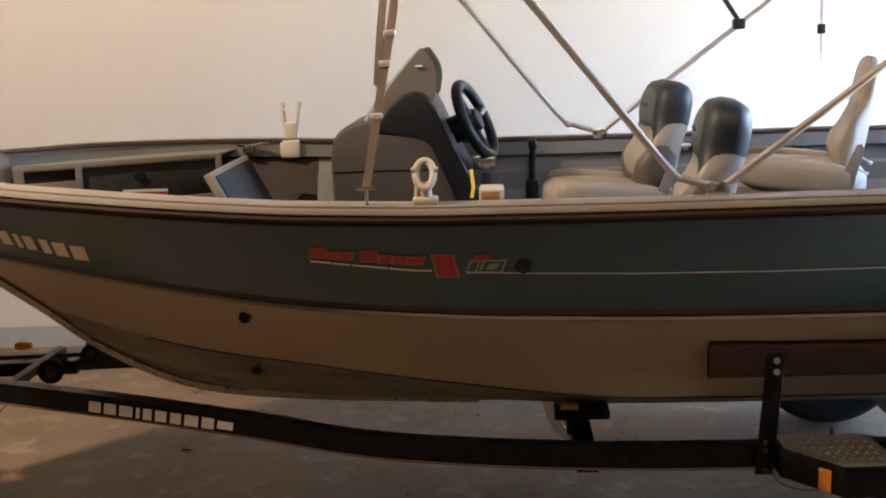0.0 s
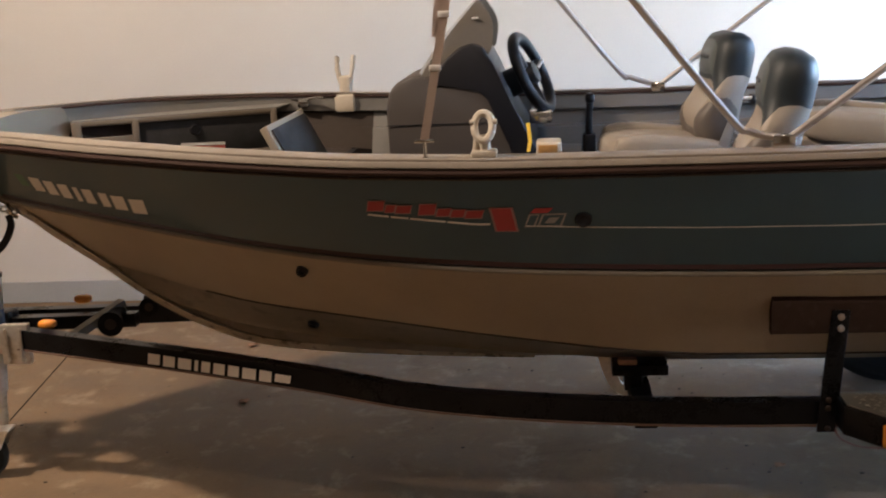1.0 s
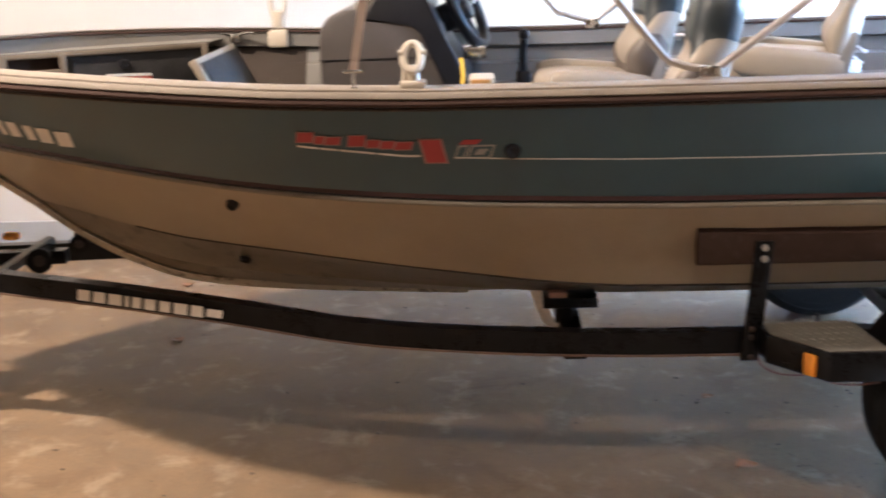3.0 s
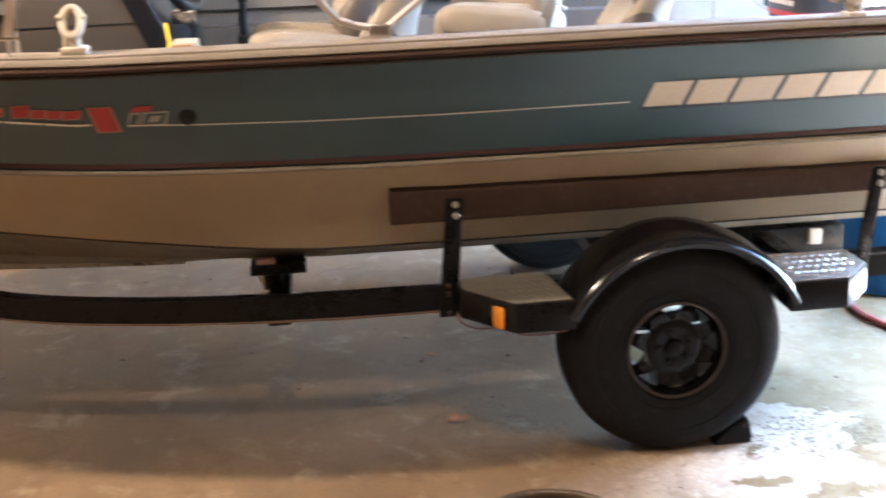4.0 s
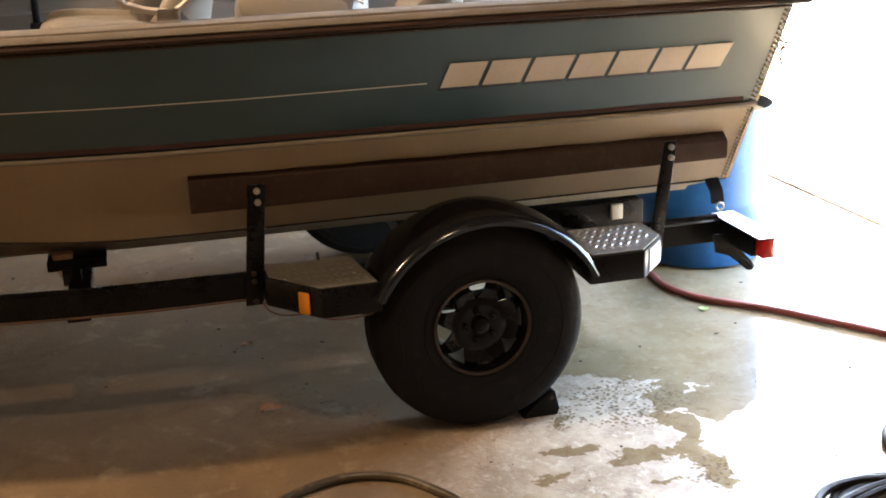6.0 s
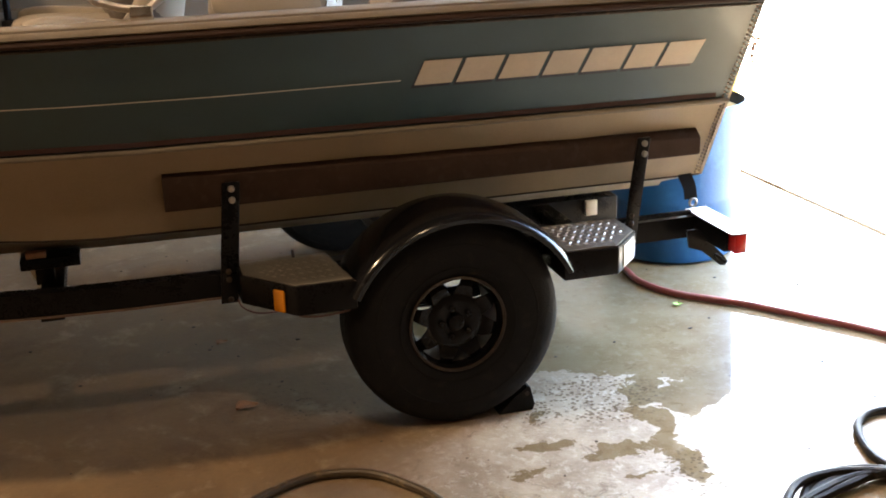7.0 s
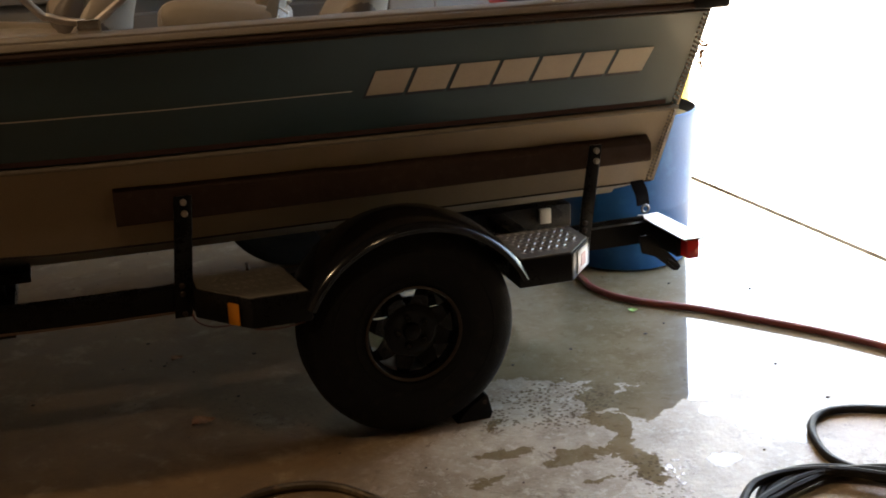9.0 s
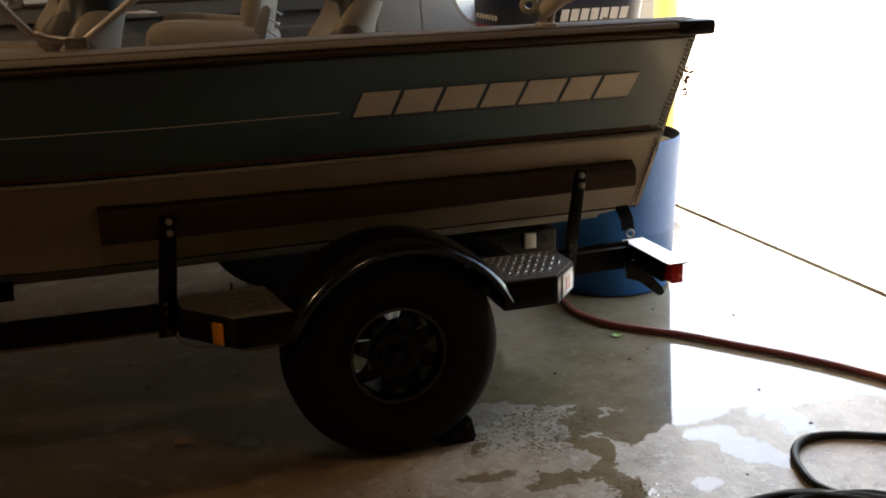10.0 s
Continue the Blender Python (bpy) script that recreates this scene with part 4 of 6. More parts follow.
for i in range(11):
    f = i / 10
    w = 0.262 - 0.045 * f
    x, z = -1.93 + 0.225 * f - 0.012 * math.sin(math.pi * f), 1.40 + 0.282 * f
    arc = [(x + 0.03 * (v / 6) ** 2, 1.51 + w * v / 6, z - 0.012 * f * (1 - (v / 6) ** 2)) for v in range(-6, 7)]
    wing = line(f, [(0, 0.20), (0.4, 0.19), (0.65, 0.145), (0.85, 0.085), (1, 0.02)])
    ends = [[(x + 0.03 + wing * k / 4, 1.51 + sg * (w + 0.002 * k), z - 0.02 * f * (k / 4) ** 2) for k in range(1, 5)] for sg in (-1, 1)]
    rows.append(ends[0][::-1] + arc + ends[1])
loft(bm, rows)
bmesh.ops.solidify(bm, geom=list(bm.faces), thickness=0.005)
part("windscreen", bm, SMOKED, console, "smoked curved windscreen")
part("screen_clip", boxed((-1.70, 1.262, 1.615), (-1.675, 1.28, 1.622), 0.002), PALE_METAL, console)
hub = Vector((-1.488, 1.5, 1.395))
turn = Matrix.Translation(hub) @ axis_to((0.89, -0.22, 0.40))
bm = bmesh.new()
ringpts = [turn @ Vector((0.150 * math.cos(a), 0.150 * math.sin(a), 0)) for a in [2 * math.pi * k / 36 for k in range(36)]]
tube(bm, ringpts, 0.022, 12, True, up=(0.89, -0.22, 0.40))
wheel = part("steering_wheel", bm, BLACK_PLASTIC, console, "black steering wheel")
bm = bmesh.new()
for a in (90, 210, 330):
    rod(bm, turn @ Vector((0.02 * math.cos(radians(a)), 0.02 * math.sin(radians(a)), -0.015)), turn @ Vector((0.155 * math.cos(radians(a)), 0.150 * math.sin(radians(a)), 0)), 0.019)
part("spoke", bm, BLACK_PLASTIC, wheel, "thick black wheel spokes")
part("spoke_trim", rod(bmesh.new(), turn @ Vector((0, 0.03, 0.019)), turn @ Vector((0, 0.135, 0.022)), 0.008), HINGE, wheel, "grey trim bar on the spoke")
part("hub", lathe(bmesh.new(), [(0, 0.024), (0.04, 0.018), (0.055, -0.01), (0.055, -0.12), (0, -0.12)], turn, 18), BLACK_PLASTIC, wheel)
bm = boxed((-1.50, 1.36, 1.215), (-1.415, 1.50, 1.26), 0.006, None)
part("dash_bracket", bm, CHROME, console, "bright metal bracket under the wheel")
part("yellow_tag", sweep(bmesh.new(), [(-1.505, 1.21, 1.235), (-1.498, 1.205, 1.17), (-1.506, 1.205, 1.13)], rect(0.013, 0.005), up=(0, 1, 0)), YELLOW, console, "yellow key float")
bm = boxed((-1.29, 1.745, 0.98), (-1.235, 1.80, 1.12), 0.01)
tube(bm, smooth_path([(-1.262, 1.765, 1.11), (-1.262, 1.755, 1.18), (-1.258, 1.745, 1.25)], 4), 0.014, 10, up=(0, 1, 0))
pillow(bm, (-1.258, 1.745, 1.268), (0.020, 0.026, 0.022), None, 0.7, 14, 8)
tagged(solid("throttle_lever", bm, BLACK_PLASTIC, "black throttle lever on the inner side of the boat", "lever"))
box_bm = boxed((-1.475, 1.02, 0.78), (-1.385, 1.16, 1.185), 0.010)
tackle = thing("tackle_box", (-1.37, 1.1, 0.78), "cream tackle box with an amber panel on the cockpit floor", "box")
part("case", box_bm, WHITE_PLASTIC, tackle)
part("amber_panel", boxed((-1.468, 1.012, 1.145), (-1.400, 1.0195, 1.178), 0.002), mat("amber_card", (0.30, 0.16, 0.04), 0.5, 0, 0.2, 30, 0.02), tackle)


# ---- seats ----
def seat(name, label, cap=SEAT_GREEN, thick=1.0):
    """Pedestal boat seat at the origin on its deck, facing -x."""
    s = thing(name, (0, 0, 0), label, "chair", "pedestal chairs")
    part("base_plate", lathe(bmesh.new(), [(0, 0), (0.13, 0), (0.12, 0.012), (0.045, 0.02), (0.04, 0.04), (0, 0.04)], None, 24), BLACK_PLASTIC, s)
    part("post", rod(bmesh.new(), (0, 0, 0.02), (0, 0, 0.20), 0.030), CHROME, s)
    c = bmesh.new()
    pillow(c, (0, 0, 0.275), (0.245, 0.215, 0.075), pose(0, 0, 0, 0, 4, 0), 0.5, 32, 16)
    cushion = part("cushion", c, SEAT_TAN, s)
    for sg in (-1, 1):
        part("bolster", pillow(bmesh.new(), (-0.02, sg * 0.195, 0.305), (0.21, 0.045, 0.06), pose(0, 0, 0, 0, 6, 0), 0.6, 20, 10), SEAT_TAN, cushion)
    part("cushion_band", pillow(bmesh.new(), (0.0, 0, 0.235), (0.235, 0.208, 0.045), None, 0.4, 28, 10), SEAT_GREY, cushion)
    part("teal_insert", boxed((0.10, -0.222, 0.245), (0.20, 0.222, 0.29), 0.012), SEAT_GREEN, cushion)
    lean = pose(0.20, 0, 0.27, 0, 11, 0)
    nu, top = 40, 0.455

    def shell(u, v):
        a = 2 * math.pi * u
        pw = lambda q, e: math.copysign(abs(q) ** e, q)
        head = min(1, max(0, (v - 0.48) / 0.22))
        head = head * head * (3 - 2 * head)
        w = (0.205 - 0.02 * (1 - v)) * (1 - head) + 0.172 * head
        d = (0.062 * (1 - head) + 0.080 * head) * thick
        end = (1 - max(0, (v - 0.78) / 0.22) ** 2.8) ** 0.5 if v < 1 else 0.0
        foot = (1 - max(0, (0.14 - v) / 0.14) ** 2.2) ** 0.5
        f = max(0.02, min(end, foot))
        x, y = pw(math.cos(a), 0.66) * d * (0.30 + 0.70 * f), pw(math.sin(a), 0.62) * w * (0.55 + 0.45 * f)
        x -= 0.045 * (abs(y) / 0.2) ** 2.5 * (1 - head) + 0.012 * head
        if math.cos(a) < 0.2:
            x -= 0.045 * math.sin(math.pi * min(1, v / 0.55)) ** 2 * min(1, 0.2 - math.cos(a))
        return lean @ Vector((x, y, v * top))

    def cut(u):
        side = abs(u - 0.5) * 360
        return 0.655 - 0.06 * math.exp(-(side / 28) ** 2) - 0.15 * math.exp(-((side - 52) / 21) ** 2) + 0.02 * math.exp(-((side - 100) / 26) ** 2)

    def wrap(u0, u1, v0, v1, lift, n=18, k=8):
        """A padded panel laid on the shell between two heights that follow the angle."""
        rows = []
        for i in range(n + 1):
            u = u0 + (u1 - u0) * i / n
            out = lean.to_3x3() @ Vector((math.cos(2 * math.pi * u), math.sin(2 * math.pi * u), 0))
            edge = min(1.0, 5 * min(i, n - i) / n)
            rows.append([shell(u, v0(u) + (v1(u) - v0(u)) * j / k) + out * (lift * min(1.0, 3 * min(j, k - j) / k) * edge - 0.002 * (edge < 0.1 or j in (0, k))) for j in range(k + 1)])
        return loft(bmesh.new(), rows)

    def waist(u):
        side = abs(u - 0.5) * 360
        return 0.19 + 0.25 * min(1.0, max(0.0, (side - 12) / 40)) + 0.07 * math.exp(-((side - 95) / 26) ** 2)

    lower, upper = [], []
    for i in range(13):
        lower.append([shell(k / nu, cut(k / nu) * i / 12) for k in range(nu)])
        upper.append([shell(k / nu, cut(k / nu) + (1 - cut(k / nu)) * i / 12) for k in range(nu)])
    back = part("backrest", loft(bmesh.new(), lower, True, True), SEAT_TAN, s)
    grown = [[p + Vector((0, 0, 0.001)) for p in r] for r in upper]
    part("headrest_cap", loft(bmesh.new(), grown, True, True), cap, back, "padded top of the backrest")
    part("lumbar_panel", wrap(0.5 - 0.40, 0.5 + 0.40, lambda u: 0.03, waist, 0.007, 36), SEAT_GREY if cap is SEAT_GREEN else SEAT_TAN, back, "taupe panel round the lower back" if cap is SEAT_GREEN else "")
    if cap is SEAT_GREEN:
        face = part("head_pad", wrap(0.5 - 0.105, 0.5 + 0.105, lambda u: cut(u) + 0.02, lambda u: 0.95 - 2.2 * abs(u - 0.5) ** 1.5, 0.006), HEAD_GREY, back, "grey front pad of the headrest")
        part("stitched_mark", wrap(0.5 - 0.05, 0.5 + 0.05, lambda u: 0.745, lambda u: 0.80, 0.010, 8, 4), SEAT_GREEN, face)
    for sg in (-1, 1):
        up = pose(0.155, 0, 0.20, 0, 17, 0)
        bm = bmesh.new()
        prism(bm, [(-0.032, 0.0), (0.032, 0.0), (0.024, 0.22), (0.008, 0.235), (-0.006, 0.225)], sg * 0.222 - 0.004, sg * 0.222 + 0.004, 0.002)
        bm.transform(up)
        hinge = part("hinge", bm, HINGE, back, "dull steel hinge bar")
        for k in (0.19, 0.15):
            bm = rod(bmesh.new(), up @ Vector((0.02, sg * 0.215, k)), up @ Vector((0.058, sg * 0.215, k - 0.012)), 0.004)
            bolt(bm, up @ Vector((0.056, sg * 0.215, k - 0.0115)), up.to_3x3() @ Vector((1, 0, -0.3)), 0.007, 0.008)
            part("hinge_bolt", bm, PALE_METAL, back, "bright bolt through the hinge")
    return s


SEATS = [((-1.01, 1.42, 0.805), 4, "tan seat with a dark green headrest behind the helm"),
         ((-0.97, 0.56, 0.785), -6, "tan seat with a dark green headrest beside the near gunwale"),
         ((-0.20, 0.54, 0.785), -4, "tan rear seat with a dark green headrest and bright hinge bolts")]
first = seat("fishing_chair", SEATS[0][2])
for (place, yaw, label) in SEATS[1:]:
    tagged(copy_thing(first, pose(*place, 0, 0, yaw)), label)
first.matrix_basis = pose(*SEATS[0][0], 0, 0, SEATS[0][1])
plain = seat("fishing_chair", "all-tan rear seat with a slim tan backrest near the far side", SEAT_TAN, 0.5)
plain.matrix_basis = pose(-0.30, 1.34, 0.875, 0, 0, -13)
part("seat_riser", boxed((-0.48, 1.20, 0.78), (-0.12, 1.48, 0.875), 0.01), INNER_GREY, boat)
part("seat_riser", boxed((-1.20, 1.28, 0.78), (-0.84, 1.56, 0.805), 0.006), INNER_GREY, boat)


# ---- rod holders, canopy frame, bow light ----
def rod_holder(label):
    r = thing("rod_holder", (0, 0, 0), label, "rod holder", "rod holders")
    part("mount", boxed((-0.035, -0.03, 0), (0.035, 0.03, 0.02), 0.006), WHITE_PLASTIC, r)
    part("stem", rod(bmesh.new(), (0.005, 0, 0.01), (0.0, 0, 0.06), 0.016), WHITE_PLASTIC, r)
    part("stem", rod(bmesh.new(), (-0.022, 0.004, 0.01), (-0.018, 0.004, 0.055), 0.010), WHITE_PLASTIC, r)
    pts = [(0.0245 * math.cos(a), 0.02 * math.sin(a), 0.082 + 0.035 * math.sin(a)) for a in [2 * math.pi * k / 28 for k in range(28)]]
    part("cradle", tube(bmesh.new(), pts, 0.0105, 8, True, up=(0, 1, 0)), WHITE_PLASTIC, r)
    for sg in (-1, 1):
        part("thumb_screw", rod(bmesh.new(), (sg * 0.026, 0, 0.094), (sg * 0.037, 0, 0.094), 0.008), WHITE_PLASTIC, r)
    return r


near_holder = rod_holder("cream plastic ring rod holder on the gunwale")
cup = thing("cup_rod_holder", (0.512, 0.095, 1.262), "cream plastic cup rod holder on the gunwale near the stern", "rod holder", "rod holders")
part("mount", boxed((0.488, 0.065, 1.262), (0.540, 0.125, 1.276), 0.005), WHITE_PLASTIC, cup)
part("stem", tube(bmesh.new(), smooth_path([(0.505, 0.095, 1.27), (0.505, 0.095, 1.295), (0.515, 0.095, 1.318)], 4), 0.014, 10, up=(0, 1, 0)), WHITE_PLASTIC, cup)
part("stem", tube(bmesh.new(), smooth_path([(0.530, 0.093, 1.27), (0.534, 0.093, 1.30), (0.548, 0.095, 1.325)], 4), 0.009, 10, up=(0, 1, 0)), WHITE_PLASTIC, cup)
part("cup", lathe(bmesh.new(), [(0.018, -0.06), (0.026, -0.05), (0.028, 0.02), (0.036, 0.055), (0.036, 0.062), (0.031, 0.062), (0.023, 0.02), (0.021, -0.05)], Matrix.Translation((0.540, 0.095, 1.335)) @ axis_to((0.80, 0.0, 0.55)), 22), WHITE_PLASTIC, cup)
eye = [(0.458 + 0.021 * math.cos(a), 0.09, 1.330 + 0.019 * math.sin(a)) for a in [2 * math.pi * k / 20 for k in range(20)]]
part("ring", tube(bmesh.new(), eye, 0.0095, 8, True, up=(0, 1, 0)), WHITE_PLASTIC, cup)
near_holder.matrix_basis = pose(-1.608, 0.092, 1.274, 0, 0, 0)
fork = thing("fork_rod_holder", (-2.28, 1.86, 1.27), "cream plastic forked rod holder clamped on the far gunwale", "rod holder", "rod holders")
part("clamp", boxed((-2.325, 1.80, 1.240), (-2.240, 1.87, 1.315), 0.010), WHITE_PLASTIC, fork)
bm = bmesh.new()
for sg in (-1, 1):
    tube(bm, smooth_path([(-2.28 + sg * 0.006, 1.85, 1.30), (-2.28 + sg * 0.018, 1.85, 1.35), (-2.28 + sg * 0.030, 1.85, 1.41), (-2.275 + sg * 0.036, 1.85, 1.475)]), 0.0105, 8)
box(bm, (-2.305, 1.825, 1.30), (-2.256, 1.87, 1.39), 0.012)
part("fork", bm, WHITE_PLASTIC, fork)
part("collar", rod(bmesh.new(), (-2.28, 1.85, 1.298), (-2.28, 1.85, 1.318), 0.03), WHITE_PLASTIC, fork)

canopy = thing("canopy_frame", (-0.9, YC, 1.29), "folding canopy frame of bare aluminium tubes with tan straps", "canopy frame")
bows = [[(-0.815, 0.10, 1.298), (-0.90, 0.10, 1.318), (-0.965, 0.10, 1.375), (-1.31, 0.11, 1.81), (-1.70, 0.14, 2.30), (-1.78, 0.25, 2.40), (-1.80, 1.0, 2.43), (-1.80, 1.75, 2.40), (-1.74, 1.86, 2.10), (-1.53, 1.88, 1.86), (-1.15, 1.88, 1.385), (-1.08, 1.88, 1.335), (-0.975, 1.88, 1.30)],
        [(-0.80, 0.10, 1.292), (-0.37, 0.10, 1.61), (0.40, 0.13, 2.18), (0.50, 0.25, 2.26), (0.52, 1.0, 2.30), (0.50, 1.75, 2.26), (0.38, 1.87, 2.29), (-0.26, 1.88, 1.82), (-0.96, 1.88, 1.30)]]
for pts in bows:
    part("bow_tube", tube(bmesh.new(), smooth_path(pts, 6), 0.0105, 10, up=(0.2, 0.3, 1)), ALU_TUBE, canopy)
for p in ((-0.81, 0.10, 1.296), (-0.97, 1.88, 1.30)):
    bm = boxed((p[0] - 0.03, p[1] - 0.016, p[2] - 0.03), (p[0] + 0.03, p[1] + 0.016, p[2] + 0.012), 0.006)
    rod(bm, (p[0], p[1] - 0.022, p[2]), (p[0], p[1] + 0.022, p[2]), 0.010)
    part("deck_hinge", bm, CHROME, canopy)
part("jaw_joint", boxed((-0.415, 1.855, 1.705), (-0.365, 1.905, 1.75), 0.008), BLACK_PLASTIC, canopy)
part("jaw_strap", sweep(bmesh.new(), [(-0.39, 1.88, 1.74), (-0.45, 1.87, 1.83), (-0.62, 1.85, 2.1)], rect(0.003, 0.02)), BLACK_PLASTIC, canopy, smooth=0)
part("hold_strap", sweep(bmesh.new(), [(-1.768, 0.07, 1.325), (-1.733, 0.072, 1.50), (-1.672, 0.08, 1.80), (-1.61, 0.12, 2.22)], rect(0.023, 0.003), up=(0, 1, 0)), STRAP_TAN, canopy, "tan webbing strap")
part("hold_strap", sweep(bmesh.new(), [(-1.728, 0.10, 1.60), (-1.705, 0.11, 1.80), (-1.655, 0.14, 2.22)], rect(0.022, 0.003), up=(0, 1, 0)), STRAP_TAN, canopy, "tan webbing strap")
for z, x in ((1.52, -1.729), (1.66, -1.700), (1.74, -1.684)):
    part("buckle", boxed((x - 0.017, 0.066, z - 0.008), (x + 0.015, 0.074, z + 0.008), 0.003), PALE_METAL, canopy, "bright strap buckle")
bm = bmesh.new()
rod(bm, (-1.795, 0.07, 1.325), (-1.742, 0.07, 1.325), 0.005)
rod(bm, (-1.768, 0.07, 1.325), (-1.768, 0.07, 1.27), 0.005)
bmesh.ops.create_icosphere(bm, subdivisions=1, radius=0.011, matrix=Matrix.Translation((-1.768, 0.07, 1.275)))
part("strap_eye", bm, CHROME, canopy)
hang = bmesh.new()
loft(hang, [[(-0.05 + x, 1.88 + y, z) for x, y in ((-w, -0.0015), (w, -0.0015), (w, 0.0015), (-w, 0.0015))] for z, w in ((1.98, 0.008), (1.80, 0.007), (1.68, 0.006), (1.62, 0.0045), (1.56, 0.001))], True, True)
strap = part("loose_strap", hang, STRAP_TAN, canopy, "loose tapering strap end")
part("strap_slider", boxed((-0.066, 1.872, 1.675), (-0.034, 1.888, 1.715), 0.004), BLACK_PLASTIC, strap, "black plastic slider")

light = thing("bow_light", (-3.44, YC, 1.35), "short chrome pole light with a black head on the foredeck", "light")
part("socket", lathe(bmesh.new(), [(0, 0), (0.024, 0), (0.022, 0.012), (0.017, 0.016), (0.016, 0.075), (0, 0.078)], Matrix.Translation((-3.44, YC, 1.35)), 16), BLACK_PLASTIC, light)
part("pole", rod(bmesh.new(), (-3.44, YC, 1.40), (-3.455, YC, 1.60), 0.0105), CHROME, light)
part("head", pillow(bmesh.new(), (-3.455, YC, 1.615), (0.042, 0.036, 0.022), None, 0.6, 18, 10), BLACK_PLASTIC, light)
part("stay", rod(bmesh.new(), (-3.475, YC, 1.352), (-3.452, YC, 1.43), 0.005), BLACK_PLASTIC, light)
bm = boxed((-3.475, YC - 0.03, 1.345), (-3.405, YC + 0.03, 1.351), 0.002)
part("foot_plate", bm, CHROME, light)
bm = lathe(bmesh.new(), [(0, 0.006), (0.02, 0.006), (0.024, 0), (0, 0)], Matrix.Translation((-3.53, 0.93, 1.352)), 16)
solid("deck_fitting", bm, CHROME, "small chrome fitting set in the foredeck", "fitting")
card = boxed((-2.515, 0.30, 1.268), (-2.385, 0.303, 1.312), 0, None)
card_t = thing("printed_card", (-2.45, 0.3, 1.268), "red and white printed card behind the gunwale", "card")
part("sheet", card, PAPER_RED, card_t, smooth=0)
part("white_edge", boxed((-2.517, 0.2985, 1.306), (-2.383, 0.2995, 1.314)), WHITE_LINE, card_t, smooth=0)
part("support", boxed((-2.50, 0.304, 1.14), (-2.40, 0.31, 1.30)), CARPET, card_t, smooth=0)
tip = lathe(bmesh.new(), [(0, -0.20), (0.006, -0.195), (0.007, -0.03), (0.010, -0.02), (0.010, 0.01), (0.006, 0.03), (0.003, 0.05), (0, 0.052)], Matrix.Translation((-0.49, 1.795, 1.238)) @ axis_to((1, 0, -0.02)), 16)
part("rod_tip", tip, PALE_METAL, boat, "bright pointed metal tip along the inner side")
part("tip_clip", boxed((-0.60, 1.785, 1.215), (-0.585, 1.86, 1.25), 0.003), BLACK_PLASTIC, boat)
whip = rod(bmesh.new(), (0.405, 0.90, 1.06), (0.380, 0.90, 1.45), 0.0055, 6)
solid("fishing_rod_tip", whip, ALU_TUBE, "thin pale rod standing in the stern", "rod")

# ---- outboard motor ----
motor = thing("outboard_motor", (1.08, YC, 1.05), "black outboard motor with red and navy bands on the transom", "outboard motor")


def cowl_rows(levels, grow=0.0):
    rows = []
    for z, x0, x1, w, e in levels:
        cx, hx = (x0 + x1) / 2, (x1 - x0) / 2 + grow
        pw = lambda v: math.copysign(abs(v) ** e, v)
        rows.append([(cx + hx * pw(math.cos(a)), YC + (w + grow) * pw(math.sin(a)), z) for a in [2 * math.pi * k / 36 for k in range(36)]])
    return rows


part("cowl", loft(bmesh.new(), cowl_rows([(1.06, 0.71, 1.19, 0.14, 0.5), (1.09, 0.68, 1.24, 0.165, 0.36), (1.30, 0.67, 1.27, 0.172, 0.32), (1.42, 0.69, 1.26, 0.165, 0.4), (1.47, 0.73, 1.21, 0.14, 0.5), (1.49, 0.81, 1.13, 0.09, 0.7)]), True, True), BLACK_PLASTIC, motor, "black cowl")
for z0, z1, m, name in ((1.190, 1.258, COWL_DARK, "dark_band"), (1.170, 1.190, RED_VINYL, "red_band"), (1.258, 1.33, COWL_BLUE, "navy_band")):
    f = lambda z: (0.68 - 0.01 * (z - 1.09) / 0.21, 1.24 + 0.03 * (z - 1.09) / 0.21, 0.165 + 0.007 * (z - 1.09) / 0.21)
    part(name, loft(bmesh.new(), cowl_rows([(z0, *f(z0), 0.34), (z1, *f(z1), 0.33)], 0.002), True), m, motor)
for i in range(7):
    x = 0.895 + 0.040 * i
    bm = bmesh.new()
    bm.faces.new([bm.verts.new((x + dx, YC - 0.1755, z)) for dx, z in ((0, 1.203), (0.032, 1.203), (0.042, 1.245), (0.010, 1.245))])
    part("cowl_mark", bm, WHITE_LINE, motor, "white block mark", smooth=0)
for i in range(7):
    y = YC + 0.09 - 0.031 * i
    bm = bmesh.new()
    bm.faces.new([bm.verts.new((0.6715, y - dy, z)) for dy, z in ((0, 1.212), (0.022, 1.212), (0.028, 1.230), (0.006, 1.230))])
    part("cowl_mark", bm, WHITE_LINE, motor, "white block mark", smooth=0)
part("midsection", loft(bmesh.new(), cowl_rows([(1.07, 0.84, 1.20, 0.10, 0.7), (0.90, 1.04, 1.18, 0.07, 0.8), (0.70, 1.05, 1.16, 0.05, 0.8), (0.66, 1.06, 1.14, 0.03, 0.8)]), True, True), BLACK_PLASTIC, motor)
part("clamp", boxed((0.955, YC - 0.12, 0.88), (1.075, YC + 0.12, 1.10), 0.015), BLACK_PLASTIC, motor)
